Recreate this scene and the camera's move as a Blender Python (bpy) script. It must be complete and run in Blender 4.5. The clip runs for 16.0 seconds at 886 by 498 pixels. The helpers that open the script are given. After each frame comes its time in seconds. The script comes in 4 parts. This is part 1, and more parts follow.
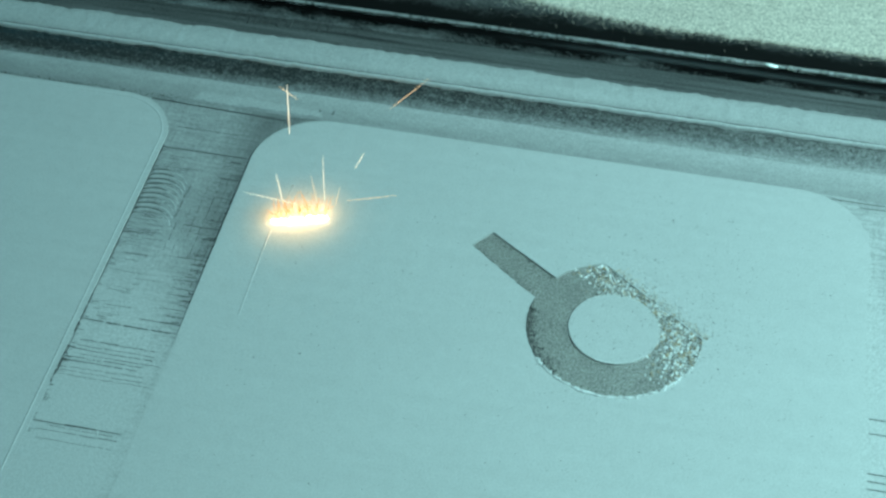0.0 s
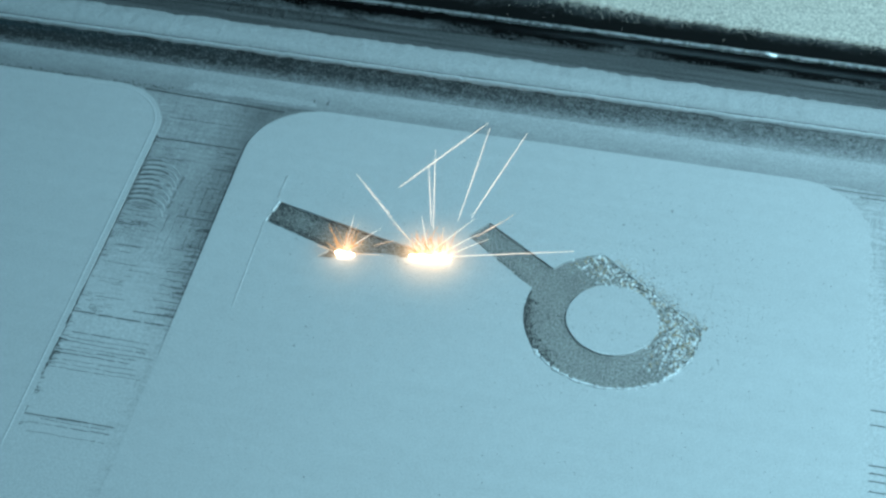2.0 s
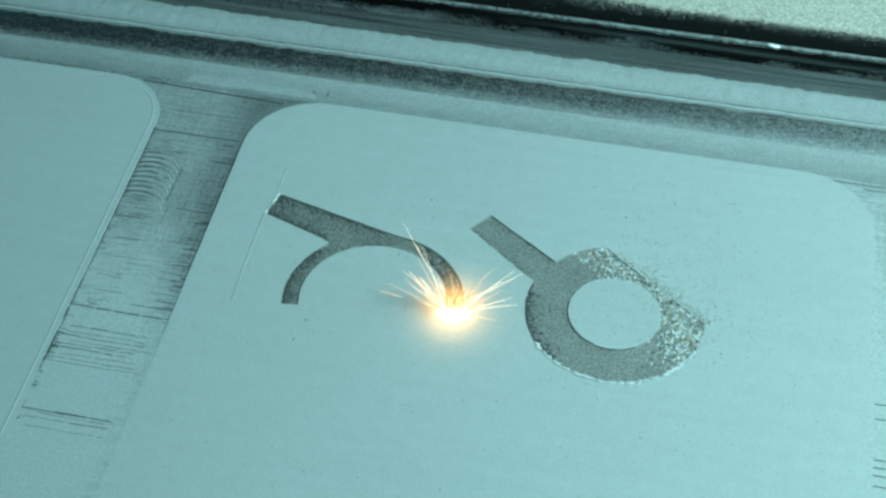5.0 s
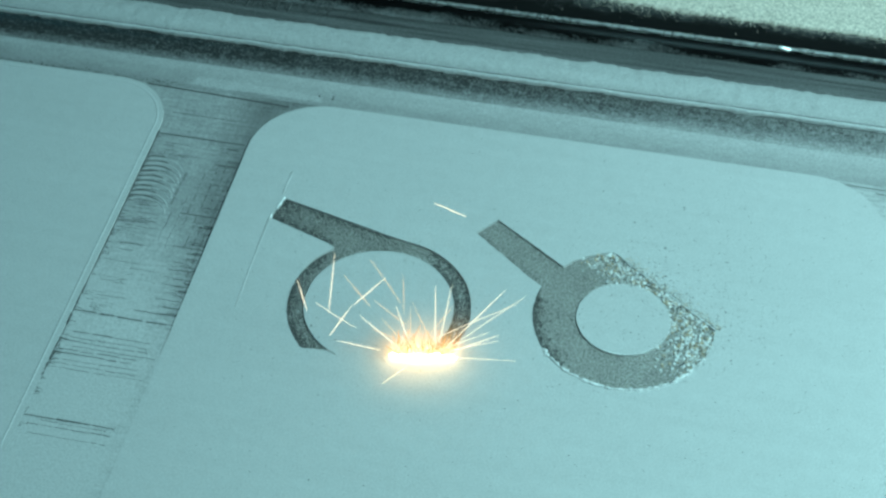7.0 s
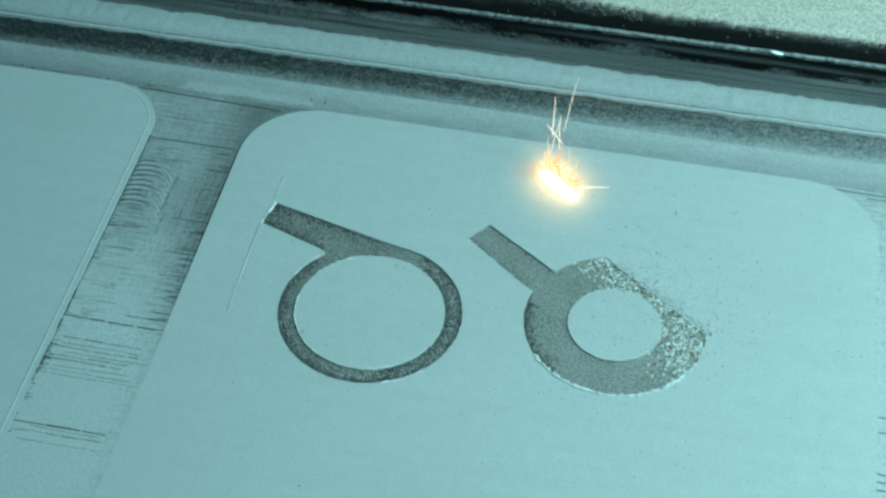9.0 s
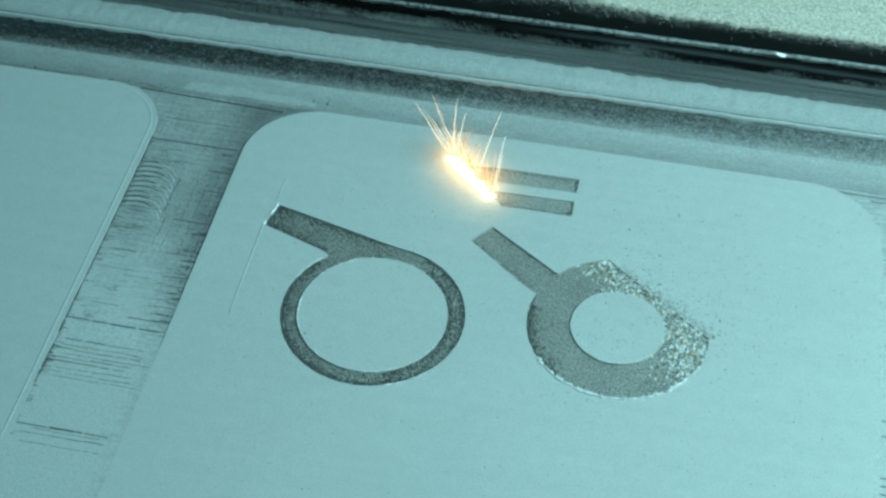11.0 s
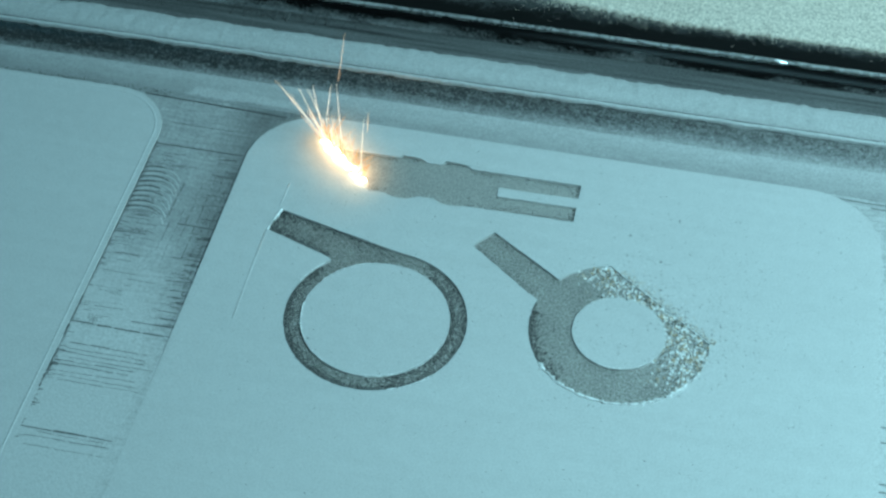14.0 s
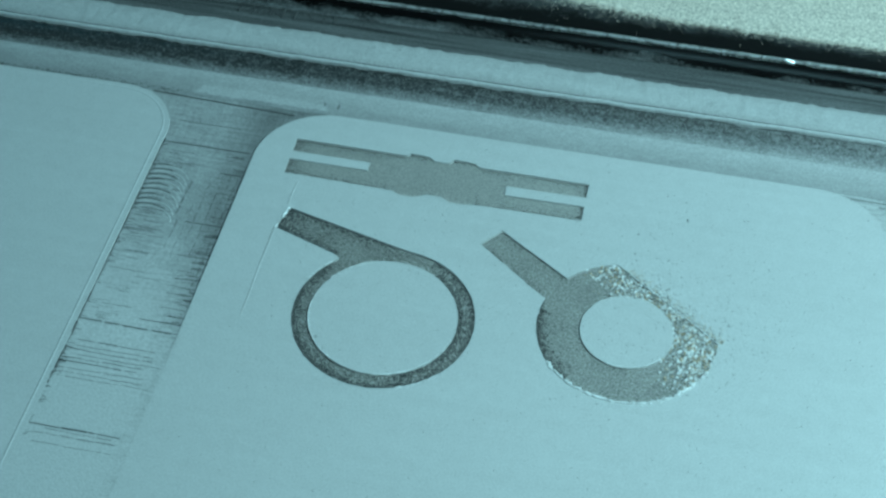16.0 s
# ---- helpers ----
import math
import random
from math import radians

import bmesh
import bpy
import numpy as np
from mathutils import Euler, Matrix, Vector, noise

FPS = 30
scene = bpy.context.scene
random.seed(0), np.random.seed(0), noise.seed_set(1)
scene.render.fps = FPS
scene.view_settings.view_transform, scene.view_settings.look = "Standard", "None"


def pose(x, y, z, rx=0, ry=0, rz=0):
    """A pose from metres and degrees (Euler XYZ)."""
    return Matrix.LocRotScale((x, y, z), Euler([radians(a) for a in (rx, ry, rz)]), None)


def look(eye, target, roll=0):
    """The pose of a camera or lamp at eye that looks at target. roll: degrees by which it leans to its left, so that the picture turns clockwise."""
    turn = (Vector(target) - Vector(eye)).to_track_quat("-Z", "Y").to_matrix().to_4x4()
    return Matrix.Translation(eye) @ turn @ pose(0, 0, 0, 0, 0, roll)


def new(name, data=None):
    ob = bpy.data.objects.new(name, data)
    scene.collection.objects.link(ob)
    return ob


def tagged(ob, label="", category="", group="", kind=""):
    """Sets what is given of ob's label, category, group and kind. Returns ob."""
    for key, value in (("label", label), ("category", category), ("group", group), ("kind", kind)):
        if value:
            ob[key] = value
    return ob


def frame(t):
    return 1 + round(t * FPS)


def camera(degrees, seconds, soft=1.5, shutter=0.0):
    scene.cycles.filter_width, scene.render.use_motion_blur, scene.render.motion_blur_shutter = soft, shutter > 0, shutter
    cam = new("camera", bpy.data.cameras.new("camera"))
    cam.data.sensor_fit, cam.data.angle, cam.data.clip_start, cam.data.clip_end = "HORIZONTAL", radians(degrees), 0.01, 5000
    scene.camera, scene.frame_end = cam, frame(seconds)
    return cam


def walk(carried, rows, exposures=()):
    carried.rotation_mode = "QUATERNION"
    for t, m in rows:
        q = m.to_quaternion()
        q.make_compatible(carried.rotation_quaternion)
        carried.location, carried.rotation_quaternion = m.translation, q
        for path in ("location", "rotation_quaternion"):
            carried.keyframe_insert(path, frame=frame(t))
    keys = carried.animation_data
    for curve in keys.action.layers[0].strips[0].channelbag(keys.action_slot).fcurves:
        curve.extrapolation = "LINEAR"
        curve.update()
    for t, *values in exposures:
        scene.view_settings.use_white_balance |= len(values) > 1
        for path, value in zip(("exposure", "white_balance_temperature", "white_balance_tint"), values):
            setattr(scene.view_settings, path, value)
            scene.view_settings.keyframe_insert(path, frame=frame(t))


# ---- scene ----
from mathutils import geometry

MM = 0.001

# ------------------------------------------------------------------ camera
cam = camera(29.78, 16.0, soft=2.8)
# seconds, eye x y z, point looked at on the powder x y, roll
PATH = [
    (0.0, 0.02203, -0.18100, 0.20965, -0.01678, 0.01519, 0.635),
    (0.5, 0.02166, -0.18075, 0.21045, -0.01776, 0.01668, 0.587),
    (1.0, 0.02127, -0.18004, 0.21017, -0.01759, 0.01637, 0.688),
    (1.5, 0.02157, -0.17957, 0.20822, -0.01703, 0.01500, 0.617),
    (2.0, 0.02206, -0.17977, 0.20635, -0.01570, 0.01321, 0.590),
    (2.5, 0.02243, -0.17945, 0.20637, -0.01553, 0.01135, 0.462),
    (3.0, 0.02247, -0.18046, 0.20641, -0.01566, 0.01222, 0.522),
    (3.5, 0.02162, -0.17943, 0.20592, -0.01617, 0.01250, 0.495),
    (4.0, 0.02112, -0.17850, 0.20405, -0.01557, 0.01062, 0.644),
    (6.3, 0.02177, -0.17813, 0.20568, -0.01593, 0.01268, 0.540),
    (6.5, 0.02084, -0.17768, 0.20377, -0.01701, 0.01088, 0.422),
    (7.0, 0.02079, -0.17579, 0.20292, -0.01684, 0.01241, 0.423),
    (7.5, 0.02054, -0.17492, 0.20319, -0.01677, 0.01297, 0.483),
    (8.0, 0.02164, -0.17611, 0.20382, -0.01598, 0.01338, 0.483),
    (8.5, 0.02109, -0.17573, 0.20430, -0.01634, 0.01393, 0.568),
    (9.0, 0.02131, -0.17463, 0.20356, -0.01565, 0.01383, 0.597),
    (11.5, 0.02034, -0.17368, 0.20454, -0.01647, 0.01461, 0.788),
    (12.0, 0.02093, -0.17430, 0.20634, -0.01650, 0.01636, 0.799),
    (12.5, 0.02066, -0.17527, 0.20613, -0.01630, 0.01656, 0.973),
    (13.0, 0.02050, -0.17461, 0.20571, -0.01720, 0.01574, 0.767),
    (13.5, 0.02008, -0.17424, 0.20508, -0.01724, 0.01529, 0.864),
    (14.0, 0.02037, -0.17430, 0.20581, -0.01686, 0.01537, 0.891),
    (14.5, 0.01925, -0.17419, 0.20666, -0.01850, 0.01670, 0.931),
    (15.0, 0.01936, -0.17466, 0.20723, -0.01840, 0.01686, 0.997),
    (15.5, 0.01999, -0.17544, 0.20656, -0.01779, 0.01612, 0.991),
    (16.0, 0.01962, -0.17465, 0.20557, -0.01807, 0.01471, 0.938),
]
walk(cam, [(t, look((x, y, z), (tx, ty, 0.0), roll)) for t, x, y, z, tx, ty, roll in PATH],
     exposures=[(0.0, -0.02, 6450, 5), (0.5, -0.07, 5950, 11), (1.0, -0.09, 5830, 18), (1.5, -0.12, 5870, 20), (2.3, -0.14, 5850, 19),
                (3.0, -0.06, 6280, 9), (3.5, -0.03, 6380, 4), (6.5, -0.02, 6330, 6), (7.5, -0.02, 6180, 7), (8.0, -0.04, 5960, 6), (8.5, -0.04, 6280, 4),
                (12.0, -0.04, 6270, 3), (12.5, -0.02, 6380, 2), (13.0, -0.05, 5980, 9), (14.5, -0.07, 6080, 12), (15.5, -0.09, 6250, 11),
                (16.0, -0.09, 6100, 11)])

# ------------------------------------------------------------------ light
world = bpy.data.worlds.new("chamber_dark")
world.use_nodes = True
world.node_tree.nodes["Background"].inputs[0].default_value = (0.02, 0.03, 0.03, 1)
scene.world = world


def area_lamp(name, eye, target, w, h, watts, tint):
    data = bpy.data.lights.new(name, "AREA")
    data.shape, data.size, data.size_y = "RECTANGLE", w, h
    data.energy, data.color = watts, tint
    ob = new(name, data)
    ob.matrix_basis = look(eye, target)
    return ob


# Added fill light, raises glints on the rail.
area_lamp("fill_light_rear", (0.10, 0.20, 0.335), (0.0, 0.03, 0.0), 0.30, 0.04, 0.28, (0.45, 0.93, 1.0))
# Added weak blue fill, only tints the west side.
area_lamp("fill_light_west", (-0.22, -0.02, 0.20), (0.0, 0.0, 0.0), 0.10, 0.05, 0.04, (0.12, 0.74, 1.0))
area_lamp("chamber_lamp_side", (0.250, -0.030, 0.25), (0.0, 0.0, 0.0), 0.20, 0.10, 2.48, (0.522, 0.96, 0.985))

# ------------------------------------------------------------------ materials


def material(name):
    m = bpy.data.materials.new(name)
    m.use_nodes = True
    nt = m.node_tree
    return m, nt, nt.nodes["Principled BSDF"]


def node(nt, kind, **values):
    n = nt.nodes.new(kind)
    for key, value in values.items():
        n.inputs[key.replace("_", " ")].default_value = value
    return n


def noise_at(nt, scale, stretch=(1, 1, 1), detail=3.0, rough=0.6):
    """Noise in metres of the object's own space, squeezed by stretch."""
    co = nt.nodes.new("ShaderNodeTexCoord")
    mp = nt.nodes.new("ShaderNodeMapping")
    mp.inputs["Scale"].default_value = stretch
    nt.links.new(co.outputs["Object"], mp.inputs["Vector"])
    n = node(nt, "ShaderNodeTexNoise", Scale=scale, Detail=detail, Roughness=rough)
    nt.links.new(mp.outputs[0], n.inputs["Vector"])
    return n.outputs["Fac"]


def calc(nt, op, a, b):
    n = nt.nodes.new("ShaderNodeMath")
    n.operation = op
    for i, v in enumerate((a, b)):
        if isinstance(v, (int, float)):
            n.inputs[i].default_value = v
        else:
            nt.links.new(v, n.inputs[i])
    return n.outputs[0]


def ramp(nt, fac, stops):
    n = nt.nodes.new("ShaderNodeValToRGB")
    el = n.color_ramp.elements
    while len(el) < len(stops):
        el.new(0.5)
    for e, (p, c) in zip(el, stops):
        e.position, e.color = p, (*c, 1) if len(c) == 3 else c
    nt.links.new(fac, n.inputs[0])
    return n.outputs[0]


def grey(v, warm=0.0):
    return (v * (1 + warm), v, v * (1 - warm))


def bumped(nt, bsdf, height, strength, distance):
    b = node(nt, "ShaderNodeBump", Strength=strength, Distance=distance)
    nt.links.new(height, b.inputs["Height"])
    nt.links.new(b.outputs[0], bsdf.inputs["Normal"])


def powder_material(name, value, grain=0.16, grain_scale=3800, warm=0.0):
    m, nt, b = material(name)
    fine = noise_at(nt, grain_scale, detail=2)
    wide = noise_at(nt, 22, detail=2)
    sweep = noise_at(nt, 30, (1, 14, 1), 3)
    f = calc(nt, "MULTIPLY", fine, 0.69)
    mottle = noise_at(nt, 420, detail=3)
    g = calc(nt, "ADD", f, calc(nt, "MULTIPLY", wide, 0.08))
    g = calc(nt, "ADD", g, calc(nt, "MULTIPLY", sweep, 0.10))
    g = calc(nt, "ADD", g, calc(nt, "MULTIPLY", mottle, 0.13))
    c = ramp(nt, g, [(0.32, grey(value * (1 - grain), warm)), (0.5, grey(value, warm)), (0.68, grey(value * (1 + grain), warm))])
    nt.links.new(c, b.inputs["Base Color"])
    b.inputs["Roughness"].default_value = 0.75
    b.inputs["Metallic"].default_value = 0.0
    b.inputs["Specular IOR Level"].default_value = 0.25
    bumped(nt, b, fine, 0.35, 0.00008)
    return m


def dusty_steel(name, cover, steel=0.16, dust=0.47, stretch=(1, 9, 1), scale=70, contrast=0.22, along=None, across=None, cross=0.0,
                speck=0.3, speck_scale=2600, rough=0.38, amp=1.0):
    """Brushed steel under a thin dust of powder. cover: how much of it is dusted; along: (y0, cover0, y1, cover1);
    across: the same in x, added. The ramps also paint shade into cove, deck and slot."""
    m, nt, b = material(name)
    streak = noise_at(nt, scale, stretch, 5, 0.65)
    fine = noise_at(nt, speck_scale, detail=2)
    brush = noise_at(nt, 500, (0.3, 12, 1), 2)
    s = calc(nt, "ADD", calc(nt, "MULTIPLY", streak, amp), 0.5 * (1 - amp))
    s = calc(nt, "ADD", s, calc(nt, "MULTIPLY", calc(nt, "SUBTRACT", fine, 0.5), speck))
    if cross:
        s = calc(nt, "ADD", s, calc(nt, "MULTIPLY", calc(nt, "SUBTRACT", noise_at(nt, 260, (5, 0.5, 1), 3), 0.5), cross))
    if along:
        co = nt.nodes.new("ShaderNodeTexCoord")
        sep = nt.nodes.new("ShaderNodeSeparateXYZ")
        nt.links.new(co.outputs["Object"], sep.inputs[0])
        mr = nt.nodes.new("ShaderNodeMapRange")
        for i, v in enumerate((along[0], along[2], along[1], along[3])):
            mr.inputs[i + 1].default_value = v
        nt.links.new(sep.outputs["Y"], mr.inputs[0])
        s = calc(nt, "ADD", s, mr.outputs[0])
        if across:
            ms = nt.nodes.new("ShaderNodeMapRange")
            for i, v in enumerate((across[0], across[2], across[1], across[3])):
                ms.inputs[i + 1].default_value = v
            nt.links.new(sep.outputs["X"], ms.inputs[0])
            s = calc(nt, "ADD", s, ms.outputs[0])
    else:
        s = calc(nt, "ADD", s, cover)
    fac = ramp(nt, s, [(1.0 - contrast - 0.001, (0, 0, 0)), (1.0, (1, 1, 1))])
    base = ramp(nt, brush, [(0.3, grey(steel * 0.75)), (0.7, grey(steel * 1.2))])
    mix = nt.nodes.new("ShaderNodeMix")
    mix.data_type = "RGBA"
    nt.links.new(fac, mix.inputs["Factor"])
    nt.links.new(base, mix.inputs["A"])
    grit = noise_at(nt, 3800, detail=2)
    nt.links.new(ramp(nt, grit, [(0.32, grey(dust * 0.8)), (0.68, grey(dust * 1.2))]), mix.inputs["B"])
    b.inputs["Specular IOR Level"].default_value = 0.3
    nt.links.new(mix.outputs["Result"], b.inputs["Base Color"])
    inv = calc(nt, "SUBTRACT", 1.0, fac)
    nt.links.new(calc(nt, "MULTIPLY", inv, 0.6), b.inputs["Metallic"])
    nt.links.new(calc(nt, "ADD", calc(nt, "MULTIPLY", fac, 0.4), rough), b.inputs["Roughness"])
    bumped(nt, b, s, 0.3, 0.0001)
    return m


def melt_material(name, value, rough=0.45, grain=2500, low=0.25, high=2.0, warm=0.06):
    m, nt, b = material(name)
    fine = noise_at(nt, grain, detail=2, rough=0.7)
    wide = noise_at(nt, 150, detail=3)
    s = calc(nt, "ADD", calc(nt, "MULTIPLY", fine, 0.92), calc(nt, "MULTIPLY", wide, 0.14))
    c = ramp(nt, s, [(0.40, grey(value * low, warm)), (0.53, grey(value, warm)), (0.67, grey(min(0.9, value * high), warm))])
    nt.links.new(c, b.inputs["Base Color"])
    b.inputs["Metallic"].default_value = 0.45
    b.inputs["Roughness"].default_value = rough
    bumped(nt, b, fine, 0.6, 0.00012)
    return m


def plain(name, value, metallic, rough, bump=0.0, scale=900, warm=0.0):
    m, nt, b = material(name)
    n = noise_at(nt, scale, detail=3)
    c = ramp(nt, n, [(0.3, grey(value * 0.8, warm)), (0.7, grey(value * 1.2, warm))])
    nt.links.new(c, b.inputs["Base Color"])
    b.inputs["Metallic"].default_value, b.inputs["Roughness"].default_value = metallic, rough
    if bump:
        bumped(nt, b, n, bump, 0.0001)
    return m


def hot(name, colour, strength):
    m, nt, b = material(name)
    nt.nodes.remove(b)
    e = node(nt, "ShaderNodeEmission", Color=(*colour, 1), Strength=strength)
    nt.links.new(e.outputs[0], nt.nodes["Material Output"].inputs[0])
    return m


def halo_glow(name, radius, stops):
    """Painted halo for bloom and lit powder: clear, and brighter towards its own axis."""
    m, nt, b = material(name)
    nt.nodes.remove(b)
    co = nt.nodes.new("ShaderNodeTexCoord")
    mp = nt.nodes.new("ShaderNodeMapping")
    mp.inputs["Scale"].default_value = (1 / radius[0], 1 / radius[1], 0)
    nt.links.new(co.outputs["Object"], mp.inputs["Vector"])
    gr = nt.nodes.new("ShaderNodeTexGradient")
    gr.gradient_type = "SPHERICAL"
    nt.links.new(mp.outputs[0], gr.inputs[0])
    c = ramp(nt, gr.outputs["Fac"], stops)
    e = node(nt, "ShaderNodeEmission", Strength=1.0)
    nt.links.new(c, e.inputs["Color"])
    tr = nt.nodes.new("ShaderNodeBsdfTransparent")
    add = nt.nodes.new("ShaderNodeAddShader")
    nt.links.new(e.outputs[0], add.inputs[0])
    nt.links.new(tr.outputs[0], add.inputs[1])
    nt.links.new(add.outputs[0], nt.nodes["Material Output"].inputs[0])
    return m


POWDER = powder_material("powder", 0.50, 0.21)
FAR_POWDER = powder_material("coarse_powder", 0.52, 0.5, 1900, 0.14)
POWDER_HEAP = powder_material("heaped_powder", 0.52, 0.2)
FRESH = melt_material("fresh_melt", 0.27, grain=3300, low=0.25, high=2.1)
MIDDLE = melt_material("bar_melt", 0.41, grain=3600, low=0.62, high=1.3)
OLDER = melt_material("older_melt", 0.315, grain=3200, low=0.45, high=1.6)
CAKE = powder_material("caked_powder", 0.42, 0.3)
NOSE = powder_material("nose_powder", 0.52, 0.3)
# White base puts the metal beads' glints and lit rims into the colour.
GLINT_BEAD = plain("bright_bead", 0.82, 0.0, 0.25)
GILT = plain("straw_bead", 0.55, 0.2, 0.25, warm=0.25)
GLINT_STEEL = plain("glint_steel", 0.9, 1.0, 0.42)
DARK_GRAIN = plain("dark_grain", 0.07, 0.2, 0.6)
# Cover drops towards the plate, painting the soft shade along its edge.
DECK = dusty_steel("deck_steel", 0.42, along=(0.044, 0.16, 0.049, 0.36), across=(-0.12, -0.08, -0.03, 0.03), stretch=(1, 3, 1), scale=160, contrast=0.85, speck=0.45, amp=0.4)
GAP = dusty_steel("gap_steel", 0.3, along=(-0.020, 0.66, 0.014, 0.25), across=(-0.063, 0.0, -0.056, -0.24), stretch=(0.8, 7, 1), scale=230, contrast=0.8,
                  steel=0.10, dust=0.5, cross=0.28, speck=0.45, amp=0.55)
GAP_EAST = dusty_steel("east_gap_steel", 0.3, along=(-0.034, 0.8, 0.040, 0.38), stretch=(0.8, 7, 1), scale=230, contrast=0.7,
                       steel=0.10, dust=0.5, cross=0.4, speck=0.5)
# Bare steel under the nose, with shade and dimmer western light painted in.
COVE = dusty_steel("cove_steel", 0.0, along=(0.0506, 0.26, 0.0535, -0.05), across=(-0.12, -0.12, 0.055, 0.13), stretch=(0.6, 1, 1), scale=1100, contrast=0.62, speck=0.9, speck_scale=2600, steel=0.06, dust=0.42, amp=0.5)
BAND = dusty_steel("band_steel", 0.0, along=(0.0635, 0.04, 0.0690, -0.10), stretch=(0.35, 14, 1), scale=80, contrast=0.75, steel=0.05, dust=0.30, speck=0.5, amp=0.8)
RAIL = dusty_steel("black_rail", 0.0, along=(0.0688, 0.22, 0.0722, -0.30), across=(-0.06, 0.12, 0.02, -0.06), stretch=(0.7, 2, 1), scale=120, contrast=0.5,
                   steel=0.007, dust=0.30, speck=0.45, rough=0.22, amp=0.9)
RAIL.node_tree.nodes["Principled BSDF"].inputs["Specular IOR Level"].default_value = 0.3
STRIP = dusty_steel("glint_strip", 0.12, steel=0.35, stretch=(0.25, 1, 1), scale=420, contrast=0.4, speck=1.0, speck_scale=1500, rough=0.25)
# Near black; the grey fade paints the shadow zone before the far powder.
SLOT = dusty_steel("shadow_slot", 0.0, along=(0.0785, -0.45, 0.0860, 0.05), stretch=(0.7, 1, 1), scale=300, contrast=0.7, steel=0.006, dust=0.24, speck=0.5, rough=0.7, amp=0.5)
WALL = plain("chamber_wall_steel", 0.12, 0.3, 0.55)
SCRATCH_SHADE = plain("dark_scratch_shade", 0.09, 0.3, 0.5)

# ------------------------------------------------------------------ helpers


def mesh_of(name, bm, mat, smooth=False):
    me = bpy.data.meshes.new(name)
    bmesh.ops.recalc_face_normals(bm, faces=bm.faces)
    if smooth:
        for f in bm.faces:
            f.smooth = True
    bm.to_mesh(me)
    bm.free()
    me.materials.append(mat)
    return me


def part(name, bm, mat, parent, label="", smooth=False):
    ob = new(name, mesh_of(name, bm, mat, smooth))
    ob.parent = parent
    return tagged(ob, label)


def thing(name, bm, mat, label, category, group="", kind="", smooth=False):
    return tagged(new(name, mesh_of(name, bm, mat, smooth)), label, category, group, kind)


def box(bm, x0, x1, y0, y1, z0, z1):
    v = [bm.verts.new((x * MM, y * MM, z * MM)) for x in (x0, x1) for y in (y0, y1) for z in (z0, z1)]
    for i in ((0, 1, 3, 2), (4, 6, 7, 5), (0, 4, 5, 1), (2, 3, 7, 6), (0, 2, 6, 4), (1, 5, 7, 3)):
        bm.faces.new([v[k] for k in i])


def extruded(profile, x0, x1, steps=1, wobble=None):
    """A closed profile (y, z) in mm drawn out along x."""
    bm = bmesh.new()
    rings = []
    for i in range(steps + 1):
        x = x0 + (x1 - x0) * i / steps
        rings.append([bm.verts.new((x * MM, (y + (wobble(x, y, z)[0] if wobble else 0)) * MM,
                                    (z + (wobble(x, y, z)[1] if wobble else 0)) * MM)) for y, z in profile])
    n = len(profile)
    for a, b in zip(rings, rings[1:]):
        for k in range(n):
            bm.faces.new((a[k], b[k], b[(k + 1) % n], a[(k + 1) % n]))
    bm.faces.new(rings[0]), bm.faces.new(rings[-1])
    return bm


def inside(poly, x, y):
    hit, n = False, len(poly)
    for i in range(n):
        (ax, ay), (bx, by) = poly[i], poly[i - 1]
        if (ay > y) != (by > y) and x < (bx - ax) * (y - ay) / (by - ay) + ax:
            hit = not hit
    return hit


def rough_line(points, step=0.5, amount=0.07, seed=0):
    """Cut a closed outline into short pieces and make it slightly ragged."""
    out = []
    for (ax, ay), (bx, by) in zip(points, points[1:] + points[:1]):
        n = max(1, int(math.hypot(bx - ax, by - ay) / step))
        for i in range(n):
            x, y = ax + (bx - ax) * i / n, ay + (by - ay) * i / n
            d = noise.noise_vector((x * 1.7, y * 1.7, seed))
            out.append((x + d[0] * amount, y + d[1] * amount))
    return out


def circle(cx, cy, r, n=150, a0=0.0, a1=360.0):
    return [(cx + r * math.cos(radians(a0 + (a1 - a0) * i / n)), cy + r * math.sin(radians(a0 + (a1 - a0) * i / n)))
            for i in range(n)]


def rounded(x0, x1, y0, y1, r, n=18):
    out = []
    for cx, cy, a in ((x1 - r, y1 - r, 0), (x0 + r, y1 - r, 90), (x0 + r, y0 + r, 180), (x1 - r, y0 + r, 270)):
        out += [(cx + r * math.cos(radians(a + 90 * i / n)), cy + r * math.sin(radians(a + 90 * i / n))) for i in range(n + 1)]
    return out


def triangles(loops, lines=()):
    """Triangles between closed outlines and cutting lines, as lists of (x, y)."""
    pts, edges = [], []
    for loop in loops:
        k = len(pts)
        pts += [Vector(p) for p in loop]
        edges += [(k + i, k + (i + 1) % len(loop)) for i in range(len(loop))]
    for a, b in lines:
        k = len(pts)
        pts += [Vector(a), Vector(b)]
        edges.append((k, k + 1))
    v, _, faces, *_ = geometry.delaunay_2d_cdt(pts, edges, [], 0, 1e-5)
    return [[(v[i].x, v[i].y) for i in f] for f in faces]


